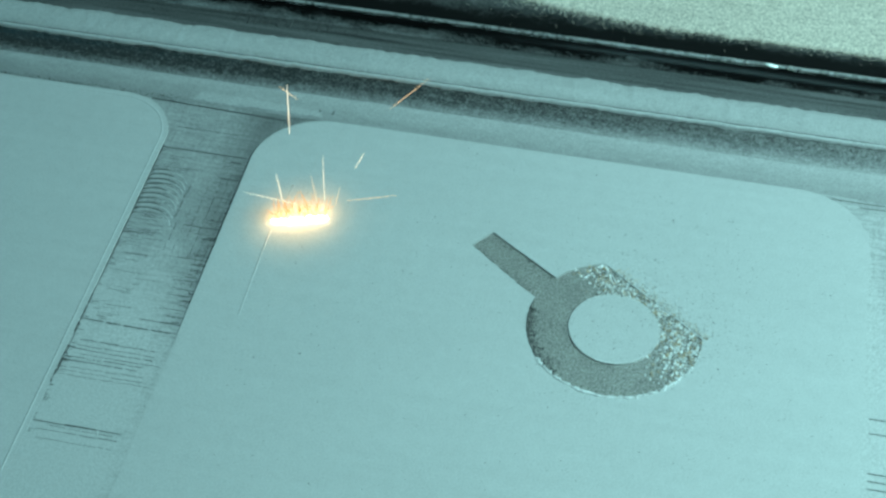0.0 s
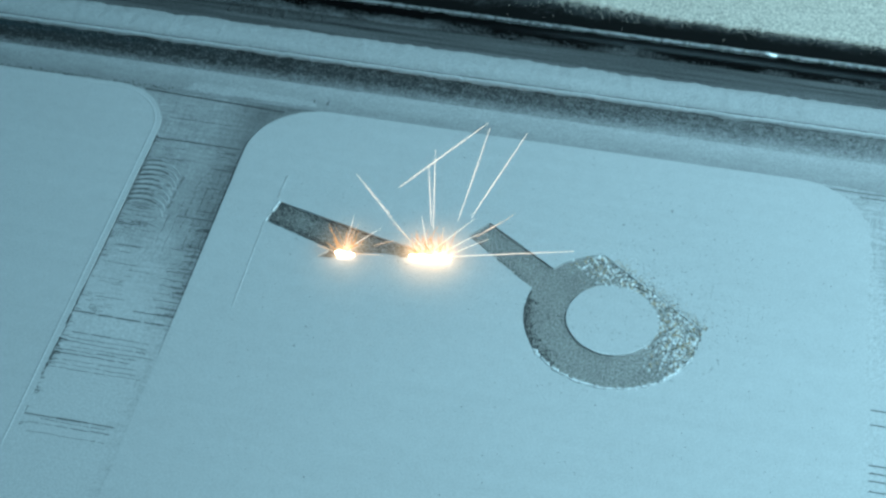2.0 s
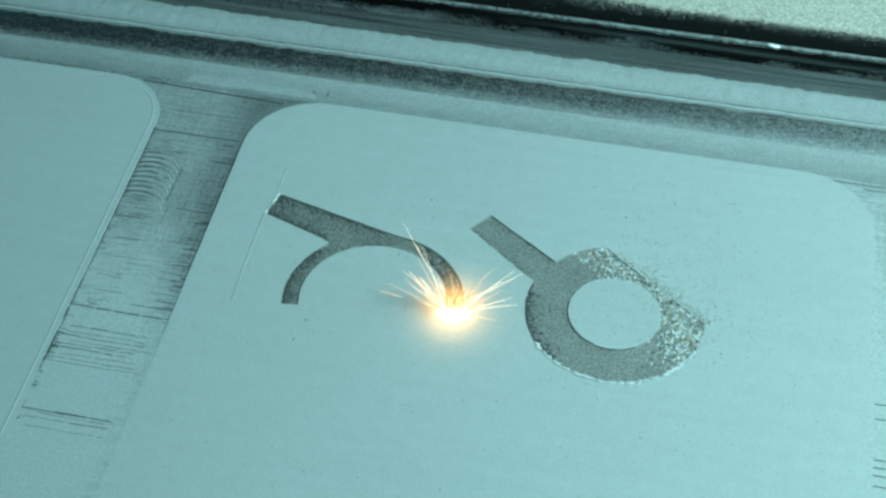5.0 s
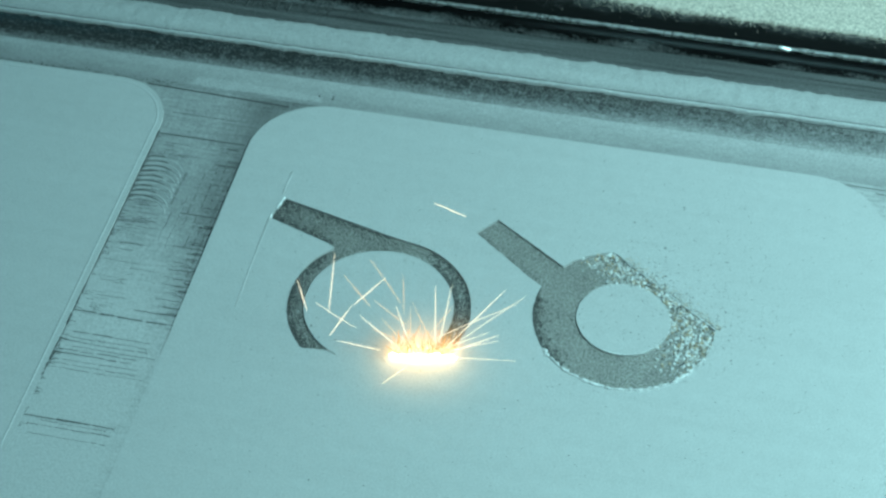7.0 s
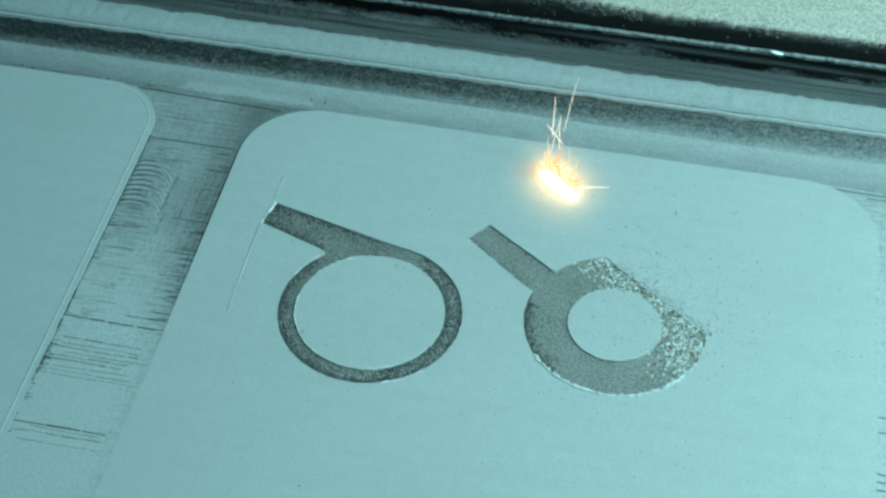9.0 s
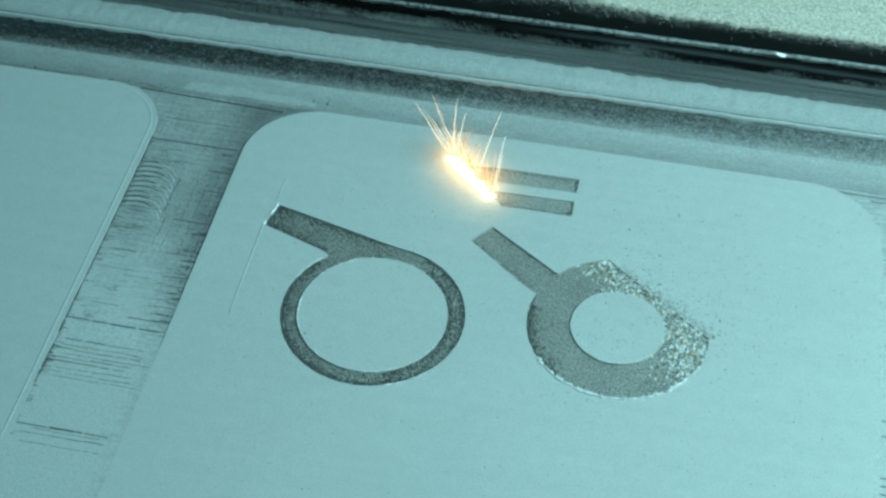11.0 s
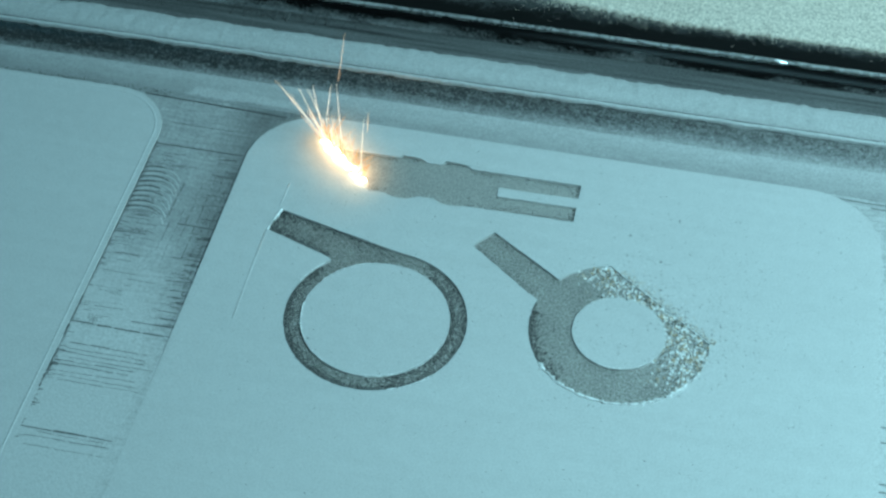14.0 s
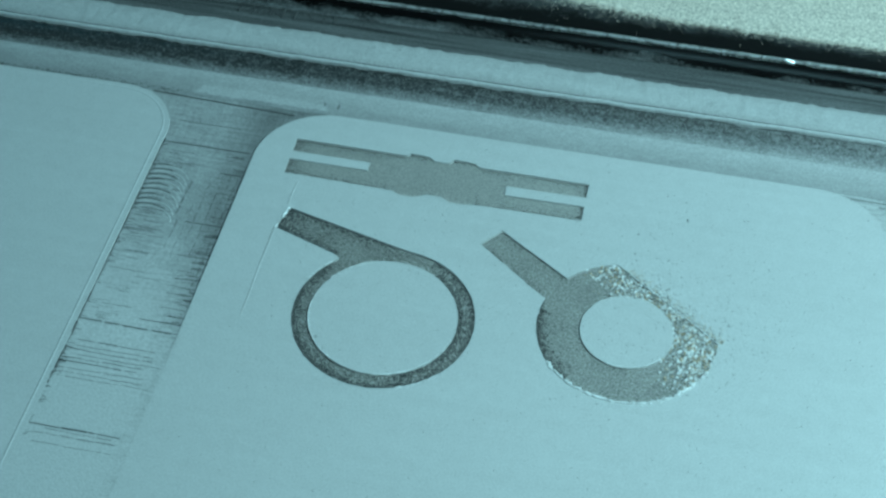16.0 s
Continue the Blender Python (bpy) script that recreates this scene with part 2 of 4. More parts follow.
def slab(tris, z1, z0):
    """A solid from triangles, its top at z1 and its foot at z0."""
    bm = bmesh.new()
    seen = {}

    def vert(p):
        key = (round(p[0], 4), round(p[1], 4))
        if key not in seen:
            seen[key] = bm.verts.new((p[0] * MM, p[1] * MM, z1 * MM))
        return seen[key]
    for t in tris:
        vs = [vert(p) for p in t]
        if len(set(vs)) == 3 and not bm.faces.get(vs):
            bm.faces.new(vs)
    got = bmesh.ops.extrude_face_region(bm, geom=bm.faces[:], use_keep_orig=True)
    for g in got["geom"]:
        if isinstance(g, bmesh.types.BMVert):
            g.co.z = z0 * MM
    return bm


def centre(t):
    return sum(p[0] for p in t) / 3, sum(p[1] for p in t) / 3


def unit_ball():
    bm = bmesh.new()
    bmesh.ops.create_icosphere(bm, subdivisions=1, radius=1.0)
    bm.verts.ensure_lookup_table()
    got = np.array([v.co[:] for v in bm.verts]), np.array([[v.index for v in f.verts] for f in bm.faces])
    bm.free()
    return got


BALL_V, BALL_F = unit_ball()


def balls(spots):
    """Many small beads as one mesh: (x, y, z, r) in mm."""
    a = np.array(spots)
    v = (a[:, None, :3] + BALL_V[None] * a[:, None, 3:]) * MM
    f = BALL_F[None] + (np.arange(len(a)) * len(BALL_V))[:, None, None]
    me = bpy.data.meshes.new("beads")
    me.from_pydata(v.reshape(-1, 3).tolist(), [], f.reshape(-1, 3).tolist())
    bm = bmesh.new()
    bm.from_mesh(me)
    bpy.data.meshes.remove(me)
    return bm


# ------------------------------------------------------------------ the melted shapes, in plan (mm)
RING_C, RING_R, RING_HOLE = (-24.5, -2.1), 15.0, 12.2
DISC_C, DISC_R, DISC_HOLE = (14.8, 3.2), 14.7, 7.6
ring_outer = rough_line(circle(*RING_C, RING_R), 0.5, 0.10, 1)
ring_hole = rough_line(circle(*RING_C, RING_HOLE), 0.5, 0.08, 2)
ring_tab = rough_line([(-46.1, 18.7), (-47.2, 13.6), (-35.6, 9.6), (-34.4, 8.6), (-24.5, 10.9), (-19.6, 12.05), (-26.0, 13.5)], 0.6, 0.07, 3)
chord = DISC_C[0] + 0.6 * 9.6, DISC_C[1] + 0.8 * 9.6
disc_outer = rough_line([p for p in circle(*DISC_C, DISC_R)
                         if (p[0] - chord[0]) * 0.6 + (p[1] - chord[1]) * 0.8 < 0], 0.4, 0.16, 4)
disc_hole = rough_line(circle(*DISC_C, DISC_HOLE), 0.5, 0.1, 5)
disc_tab = rough_line([(-12.1, 17.3), (-9.0, 21.1), (2.9, 13.0), (9.5, 9.5), (5.0, 5.0), (-0.7, 8.4)], 0.5, 0.12, 6)
bar_outline = rough_line([(-49.4, 26.9), (-29.6, 26.5), (-28.0, 25.7), (-25.3, 25.8), (-23.6, 26.9), (-21.0, 26.9), (-19.3, 25.8),
                          (-16.6, 25.8), (-15.4, 26.2), (3.8, 26.4), (3.8, 35.5), (-15.8, 35.5), (-17.2, 36.4), (-20.7, 36.5),
                          (-21.3, 35.4), (-24.0, 35.4), (-25.2, 36.3), (-28.4, 36.4), (-29.0, 35.7), (-49.4, 35.8)], 0.5, 0.12, 7)
slot_west = rough_line([(-49.9, 30.5), (-35.1, 30.5), (-35.1, 32.5), (-49.9, 32.5)], 0.5, 0.1, 8)
slot_east = rough_line([(-10.3, 29.7), (4.4, 29.9), (4.4, 32.1), (-10.3, 31.9)], 0.5, 0.1, 9)


def in_ring(x, y):
    return (inside(ring_outer, x, y) or inside(ring_tab, x, y)) and not inside(ring_hole, x, y)


def in_disc(x, y):
    return (inside(disc_outer, x, y) or inside(disc_tab, x, y)) and not inside(disc_hole, x, y)


def in_bar(x, y):
    return inside(bar_outline, x, y) and not inside(slot_west, x, y) and not inside(slot_east, x, y)


RING_LOOPS = [ring_outer, ring_hole, ring_tab]
DISC_LOOPS = [disc_outer, disc_hole, disc_tab]
BAR_LOOPS = [bar_outline, slot_west, slot_east]

# ------------------------------------------------------------------ setting
EDGE = 43.2
bm = bmesh.new()
box(bm, -260, 260, -320, 50.2, -40, -0.9)
thing("floor_base", bm, DECK, "grey steel base under the powder plates", "machine floor", kind="structure")
bm = bmesh.new()
box(bm, -260, 260, 43.26, 50.3, -0.89, -0.35)
floor_deck = thing("floor_deck", bm, DECK, "steel deck strip dusted with grey powder", "machine floor", kind="structure")
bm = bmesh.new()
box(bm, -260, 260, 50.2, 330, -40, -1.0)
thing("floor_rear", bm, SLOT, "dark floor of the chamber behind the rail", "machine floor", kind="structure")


def gap_height(y):
    """The strip lies low at its far end and is filled with powder towards the near one."""
    k = max(0.0, min(1.0, (y + 24) / 30))
    return -0.03 - 0.37 * k


def gap(name, x0, x1, mat):
    stations = [-110 + 3 * i for i in range(51)] + [43.24]
    bm = extruded([(y, gap_height(y)) for y in stations] + [(43.24, -0.89), (-110, -0.89)], x0, x1)
    return thing(name, bm, mat, "scraped steel strip between the powder plates", "machine floor", kind="structure")


gap_west = gap("floor_gap_west", -90, -44, GAP)
gap_east = gap("floor_gap_east", 44, 90, GAP_EAST)

plate = rounded(-55.9, 56.0, -100, EDGE, 13)
tris = [t for t in triangles([plate] + RING_LOOPS + DISC_LOOPS + BAR_LOOPS)
        if inside(plate, *centre(t)) and not (in_ring(*centre(t)) or in_disc(*centre(t)) or in_bar(*centre(t)))]
main_bed = thing("powder_bed", slab(tris, 0.0, -0.88), POWDER, "smooth grey metal powder levelled on a round-cornered plate", "powder bed",
                 "powder beds")
side = rounded(-185.0, -72.9, -100, EDGE, 11)
side_bed = thing("powder_bed", slab([t for t in triangles([side]) if inside(side, *centre(t))], 0.0, -0.88), POWDER,
                 "untouched grey metal powder on the neighbouring plate", "powder bed", "powder beds")
far = rounded(72.9, 185.0, -100, EDGE, 11)
thing("powder_bed", slab([t for t in triangles([far]) if inside(far, *centre(t))], 0.0, -0.88), POWDER,
      "untouched grey metal powder on the neighbouring plate", "powder bed", "powder beds")


def tube(points, r, z, sides=6):
    bm = bmesh.new()
    rings = []
    for i, (x, y) in enumerate(points):
        ax, ay = points[max(0, i - 1)]
        bx, by = points[min(len(points) - 1, i + 1)]
        d = Vector((bx - ax, by - ay, 0)).normalized()
        s = Vector((-d.y, d.x, 0))
        rings.append([bm.verts.new((Vector((x, y, z)) + (s * math.cos(a) + Vector((0, 0, 1)) * math.sin(a)) * r) * MM)
                      for a in (2 * math.pi * k / sides for k in range(sides))])
    for a, b in zip(rings, rings[1:]):
        for k in range(sides):
            bm.faces.new((a[k], b[k], b[(k + 1) % sides], a[(k + 1) % sides]))
    bm.faces.new(rings[0]), bm.faces.new(rings[-1])
    return bm


part("edge_lip", tube([(-73.9, -98 + 10 * i) for i in range(13)] + circle(-84.1, EDGE - 11.2, 10.2, 24, 0, 90) + [(-84.1 - 12 * i, EDGE - 1.0) for i in range(8)], 0.35, -0.26),
     POWDER_HEAP, side_bed, "low raised lip of powder along the edge", True)
part("scrape_line", tube([(-46.4, 25.2), (-46.6, 19.4)], 0.24, -0.13), POWDER_HEAP, main_bed, smooth=True)
part("scrape_line", tube([(-47.3, 13.3), (-47.3, 3.0), (-47.2, -7.0)], 0.22, -0.12), POWDER_HEAP, main_bed, smooth=True)

# the stepped frame behind the plates: cove, nose, powder ledge, steel band, black rail, far bed
X0, X1 = -260, 260
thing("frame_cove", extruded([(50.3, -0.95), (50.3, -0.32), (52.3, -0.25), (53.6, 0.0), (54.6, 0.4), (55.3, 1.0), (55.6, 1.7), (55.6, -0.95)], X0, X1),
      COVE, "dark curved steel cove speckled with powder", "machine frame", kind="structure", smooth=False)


def nose_wobble(x, y, z):
    return (0.2 * noise.noise((x * 0.15, 0, 3)) + 0.1 * noise.noise((x * 0.9, 0, 3)), 0.12 * noise.noise((x * 0.2, 4, 0)) + 0.1 * noise.noise((x * 0.8, 4, 0)))


thing("frame_nose", extruded([(55.4, 0.5), (55.4, 1.8), (55.55, 2.05), (55.8, 2.1), (56.05, 1.9), (56.1, 0.5)], X0, X1, 900, nose_wobble),
      NOSE, "thin rounded front edge of the frame whitened by powder", "machine frame", kind="structure")


def ledge():
    """Powder caked on the frame's ledge, lumpy on top, with a ragged rear edge."""
    bm = bmesh.new()
    nx, ny = 700, 12
    grid = []
    for i in range(nx + 1):
        x = -150 + 300 * i / nx
        back = 63.4 + 0.55 * noise.noise((x * 0.16, 0, 0)) + 0.35 * noise.noise((x * 0.6, 7, 0)) + 0.2 * noise.noise((x * 1.6, 9, 0))
        row = []
        for j in range(ny + 1):
            y = 57.0 + (back - 57.0) * j / ny
            k = j / ny
            z = 1.75 + 0.9 * math.sin(math.pi * min(1, k * 1.05)) ** 0.5 * (0.5 + 0.5 * k)
            z += 0.18 * noise.noise((x * 0.5, y * 0.8, 1)) + 0.12 * noise.noise((x * 1.5, y * 1.5, 2)) + 0.06 * noise.noise((x * 1.1, y * 0.25, 6))
            if j in (0, ny):
                z = 1.3
            row.append(bm.verts.new((x * MM, y * MM, z * MM)))
        grid.append(row)
    for a, b in zip(grid, grid[1:]):
        for j in range(ny):
            bm.faces.new((a[j], b[j], b[j + 1], a[j + 1]))
    return bm


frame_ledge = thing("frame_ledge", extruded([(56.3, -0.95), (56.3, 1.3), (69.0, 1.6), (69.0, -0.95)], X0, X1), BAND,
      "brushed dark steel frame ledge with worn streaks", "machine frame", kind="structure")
thing("caked_powder", ledge(), CAKE, "lumpy ridge of caked grey powder along the frame ledge", "powder", kind="stuff", smooth=True)
rail_profile = [(69.0, -0.95)] + [(73.2 - 4.2 * math.cos(radians(a)), 1.5 + 1.3 * math.sin(radians(a))) for a in range(0, 91, 6)]
rail_profile += [(73.2 + 1.8 * math.sin(radians(a)), 0.8 + 2.0 * math.cos(radians(a))) for a in range(15, 91, 15)] + [(75.0, -0.95)]
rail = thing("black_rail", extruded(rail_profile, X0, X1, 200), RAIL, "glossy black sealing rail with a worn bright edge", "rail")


def strip_wobble(x, y, z):
    return (0.03 * noise.noise((x * 0.1, 0, 8)), 0.02 * noise.noise((x * 0.3, 2, 8)))


# Bright strips put in for the glint line on the rail's crest.
for y, z, r in ((73.45, 2.66, 0.36), (74.3, 2.38, 0.2), (72.7, 2.68, 0.13)):
    part("edge_strip", extruded([(y - r * math.cos(radians(a)), z + 0.9 * r * math.sin(radians(a))) for a in range(0, 181, 15)], X0, X1, 300, strip_wobble),
         STRIP, rail, "worn bright metal edge strip", True)
# Added lens-shaped bump, tilted to mirror the side lamp as a glint.
bm = bmesh.new()
bmesh.ops.create_uvsphere(bm, u_segments=24, v_segments=12, radius=1.0)
bm.transform(pose(36.4 * MM, 73.3 * MM, 2.78 * MM) @ Vector((0, 0, 1)).rotation_difference(Vector((0.29, -0.634, 0.717))).to_matrix().to_4x4()
             @ Matrix.Diagonal((2.0 * MM, 0.36 * MM, 0.3 * MM, 1)))
part("polished_spot", bm, GLINT_STEEL, rail, "polished spot on the edge strip", True)


def far_front(x):
    """The ragged front of the far powder, drawn back towards the west."""
    return 85.1 + 0.0024 * max(0.0, 22 - x) ** 2 + 0.4 * noise.noise((x * 0.2, 0, 5)) + 0.5 * noise.noise((x * 0.9, 3, 5)) + 0.4 * noise.noise((x * 2.6, 8, 5))


def far_bed():
    bm = bmesh.new()
    nx, ny = 900, 14
    rows = []
    for i in range(nx + 1):
        x = -200 + 400 * i / nx
        front = min(200.0, far_front(x))
        r = []
        for j in range(ny + 1):
            y = front + (260 - front) * (j / ny) ** 3
            z = min(0.1, -0.98 + 0.9 * (j / 4) ** 0.7) if j < 4 else 0.1
            r.append(bm.verts.new((x * MM, y * MM, (z + 0.05 * noise.noise((x, y, 4))) * MM)))
        rows.append(r)
    for a, b in zip(rows, rows[1:]):
        for j in range(ny):
            bm.faces.new((a[j], b[j], b[j + 1], a[j + 1]))
    return bm


thing("far_powder", far_bed(), FAR_POWDER, "loose grey powder spread behind the black rail", "powder", kind="stuff", smooth=True)
rnd = random.Random(5)
grains = []
for _ in range(5200):
    x = rnd.uniform(-32, 72)
    y = far_front(x) + 0.4 - rnd.expovariate(2.0 if x > 10 else 1.0)
    if y > 76.5:
        grains.append((x, y, -0.95, rnd.uniform(0.04, 0.11)))
for _ in range(500):
    grains.append((rnd.triangular(-20, 72, 60), 73.4 + rnd.gauss(0, 0.3), 2.9, rnd.uniform(0.03, 0.08)))
thing("powder_grains", balls(grains), FAR_POWDER, "scattered powder grains at the edge of the far powder", "powder", kind="stuff")

# chamber shell
for name, b in (("wall_west", (-265, -260, -320, 330, -40, 350)), ("wall_east", (260, 265, -320, 330, -40, 350)),
                ("wall_north", (-265, 265, 330, 335, -40, 350)), ("wall_south", (-265, 265, -325, -320, -40, 350)),
                ("ceiling", (-265, 265, -325, 335, 350, 355))):
    bm = bmesh.new()
    box(bm, *b)
    thing(name, bm, WALL, "plain grey steel chamber panel", "machine wall", kind="structure")

# ------------------------------------------------------------------ melted parts
FLOOR = -0.32


def melted(name, loops, lines, test, region, mat, label):
    """A melted shape, cut into its main parts by region(x, y)."""
    groups = {}
    for q in triangles(loops, lines):
        c = centre(q)
        if test(*c):
            groups.setdefault(region(*c), []).append(q)
    ob = tagged(new(name), label, "melted part", "laser-melted parts")
    for (part_name, _), tris in groups.items():
        part(part_name, slab(tris, FLOOR, FLOOR - 0.25), mat, ob)
    return ob


def ring_region(x, y):
    return ("ring_band", 0) if math.hypot(x - RING_C[0], y - RING_C[1]) < RING_R else ("tab", 0)


def disc_region(x, y):
    return ("disc_plate", 0) if math.hypot(x - DISC_C[0], y - DISC_C[1]) < DISC_R else ("tab", 0)


def bar_region(x, y):
    if -35.1 < x < -10.3:
        return ("collar", x > -23) if y > 35.6 or y < 26.3 else ("shank", 0)
    return ("prong", (x > -20, y > 31))


ring = melted("melted_ring", RING_LOOPS, [], in_ring, ring_region, FRESH, "thin dark grey melted ring with a flat tab in the powder")
disc = melted("melted_disc", DISC_LOOPS, [], in_disc, disc_region, OLDER, "grey melted disc with a hole, flat side and tab")
bar = melted("melted_bar", BAR_LOOPS, [((-35.1, 20), (-35.1, 40)), ((-10.3, 20), (-10.3, 40)), ((-60, 35.6), (10, 35.6)), ((-60, 26.3), (10, 26.3))],
             in_bar, bar_region, MIDDLE, "grey melted bar with forked ends and two collars")


def rim(cx, cy, r, a0, a1, size, keep, seed, dz=0.0):
    rn = random.Random(seed)
    out = []
    n = int(abs(a1 - a0) / 360 * 2 * math.pi * r / (size * 1.5))
    for i in range(n):
        if rn.random() > keep:
            continue
        a = radians(a0 + (a1 - a0) * i / n)
        k = r + rn.gauss(0, size * 0.35)
        out.append((cx + k * math.cos(a), cy + k * math.sin(a), dz + rn.uniform(-0.05, 0.05), size * rn.uniform(0.6, 1.3)))
    return out


late_rims = []
part("rim", balls(rim(*DISC_C, DISC_R - 0.05, 218, 338, 0.29, 0.97, 1, 0.08)), GLINT_BEAD, disc,
     "bright beaded rim of the disc")
part("rim", balls(rim(*DISC_C, DISC_HOLE, 250, 325, 0.11, 0.9, 2)), GLINT_BEAD, disc, "bright beaded rim of the hole")
part("rim", balls(rim(*DISC_C, DISC_HOLE, 95, 140, 0.1, 0.6, 3)), GLINT_BEAD, disc, "bright beaded rim of the hole")
late_rims.append((part("rim", balls(rim(*RING_C, RING_HOLE, 275, 348, 0.13, 0.85, 4)), GLINT_BEAD, ring, "bright beaded inner rim"), 8.7))
late_rims.append((part("rim", balls(rim(*RING_C, RING_HOLE, 98, 240, 0.11, 0.6, 5)), GLINT_BEAD, ring, "bright beaded inner rim"), 8.45))
late_rims.append((part("rim", balls(rim(*RING_C, RING_R, 290, 318, 0.15, 0.95, 6)), GLINT_BEAD, ring, "bright beaded outer rim"), 8.7))
late_rims.append((part("rim", balls(rim(*RING_C, RING_R, 137, 160, 0.13, 0.9, 7)), GLINT_BEAD, ring, "bright beaded outer rim"), 8.45))
part("burnt_edge", balls(rim(*DISC_C, DISC_R - 0.12, 165, 224, 0.13, 0.85, 31, -0.12)), DARK_GRAIN, disc, "dark burnt outer edge")
part("burnt_edge", balls([(-12.1 + 11.4 * k + random.Random(i).gauss(0, 0.06), 17.2 - 8.8 * k, -0.15, 0.09) for i, k in enumerate(n / 60 for n in range(60)) if i % 3]), DARK_GRAIN, disc,
     "dark burnt edge of the tab")
late_rims.append((part("burnt_edge", balls(rim(*RING_C, RING_R - 0.1, 165, 300, 0.1, 0.8, 32, -0.14)), DARK_GRAIN, ring, "dark burnt outer edge"), 8.5))
late_rims.append((part("burnt_edge", balls([(-46.9 + 11.6 * k, 13.65 - 4.0 * k + random.Random(i).gauss(0, 0.06), -0.14, 0.1)
                                            for i, k in enumerate(n / 70 for n in range(70)) if i % 4]), DARK_GRAIN, ring, "dark burnt edge of the tab"), 1.4))
rn = random.Random(8)
late_rims.append((part("rim", balls([(-46.1 - 1.1 * k + rn.gauss(0, 0.05), 18.6 - 5.1 * k, rn.uniform(-0.1, 0.1), rn.uniform(0.17, 0.32))
                   for k in (i / 26 for i in range(26)) if k < 0.5 or k > 0.85]), GLINT_BEAD, ring, "bright end of the tab"), 0.6))
# crust over the flat side of the disc, its glitter painted as white beads
crust, soot = [], []
rn = random.Random(9)
while len(crust) < 1250:
    x, y = rn.uniform(0, 32), rn.uniform(-12, 20)
    d = (x - DISC_C[0]) * 0.6 + (y - DISC_C[1]) * 0.8
    e = (x - DISC_C[0]) * 0.8 - (y - DISC_C[1]) * 0.6
    if in_disc(x, y) and (d + (0.4 * e if e > 0 else 0.12 * e) + rn.gauss(0, 1.7) > 4.4) and x > 3:
        crust.append((x, y, FLOOR + rn.uniform(0.0, 0.25), rn.choice((0.07, 0.09, 0.12, 0.17, 0.25))))
tagged(part("crust", balls(crust[:900]), GLINT_BEAD, disc, "glittering crust of bright beads"), kind="stuff")
tagged(part("crust", balls(crust[900:]), GILT, disc, "straw-coloured beads in the crust"), kind="stuff")
while len(soot) < 900:
    x, y = rn.uniform(-50, 54), rn.uniform(-40, 42)
    near = math.hypot(x - 24, y - 10)
    if rn.random() < 0.08 + 0.9 * math.exp(-(near / 14) ** 2) and not (in_ring(x, y) or in_bar(x, y)):
        soot.append((x, y, 0.01 if not in_disc(x, y) else FLOOR, rn.uniform(0.04, 0.11) * (1.6 if rn.random() < 0.04 else 1)))
spray = []
while len(spray) < 150:
    x, y = rn.gauss(22, 7), rn.gauss(14, 6)
    d = (x - chord[0]) * 0.6 + (y - chord[1]) * 0.8
    if 0.2 < d < rn.expovariate(0.3) + 0.5 and not in_bar(x, y) and x < 45 and y < 40:
        spray.append((x, y, 0.03, rn.uniform(0.04, 0.1)))
# Dark grains set between the crust's beads.
crust_grains = []
while len(crust_grains) < 300:
    x, y, *_ = rn.choice(crust)
    x, y = x + rn.gauss(0, 0.4), y + rn.gauss(0, 0.4)
    if in_disc(x, y):
        crust_grains.append((x, y, FLOOR + rn.uniform(0.05, 0.22), rn.uniform(0.07, 0.14)))
tagged(part("pit", balls(crust_grains), DARK_GRAIN, disc, "dark pits between the bright beads"), kind="stuff")
fringe = []
while len(fringe) < 340:
    e, d = rn.uniform(-9, 12), rn.expovariate(1.9)
    fringe.append((chord[0] + 0.8 * e + 0.6 * d, chord[1] - 0.6 * e + 0.8 * d, 0.02, rn.uniform(0.05, 0.12)))
tagged(part("fringe", balls(fringe[:190]), GILT, disc, "straw-coloured grains along the flat side"), kind="stuff")
tagged(part("fringe", balls(fringe[190:]), DARK_GRAIN, disc, "dark grains along the flat side"), kind="stuff")


def edge_grains(path, inward, count, spread, seed, size=0.115):
    """Dark grains along a line of (x, y), thinning out to its inner side; inward(x, y) is the unit way in."""
    rb = random.Random(seed)
    out = []
    for _ in range(count):
        k = rb.uniform(0, len(path) - 1.001)
        (ax, ay), (bx, by) = path[int(k)], path[int(k) + 1]
        x, y = ax + (bx - ax) * (k % 1), ay + (by - ay) * (k % 1)
        ix, iy = inward(x, y)
        d = rb.expovariate(1 / spread)
        out.append((x + ix * d, y + iy * d, FLOOR + rb.uniform(0.0, 0.06), size * rb.uniform(0.6, 1.35)))
    return out


def to_centre(c, sign=1):
    def way(x, y):
        r = math.hypot(c[0] - x, c[1] - y)
        return sign * (c[0] - x) / r, sign * (c[1] - y) / r
    return way


def always(x, y):
    return lambda *_: (x, y)


ring_grains = [g for g in edge_grains(circle(*RING_C, RING_R - 0.08, 60, 140, 305), to_centre(RING_C), 1300, 0.6, 41)
               + edge_grains(circle(*RING_C, RING_R - 0.05, 60, 165, 318), to_centre(RING_C), 800, 0.3, 47)
               + edge_grains(circle(*RING_C, RING_HOLE + 0.06, 60, -70, 60), to_centre(RING_C, -1), 700, 0.7, 42)
               + edge_grains(circle(*RING_C, RING_R - 0.08, 60, -50, 70), to_centre(RING_C), 420, 0.6, 43)
               + edge_grains([(-47.1, 13.7), (-35.6, 9.7)], always(0.33, 0.94), 420, 0.6, 44)
               + edge_grains([(-46.1, 18.6), (-26.0, 13.5)], always(-0.25, -0.97), 330, 0.5, 45)
               + edge_grains([(-46.1, 18.6), (-47.1, 13.7)], always(0.98, -0.2), 200, 1.6, 46) if in_ring(g[0], g[1])]
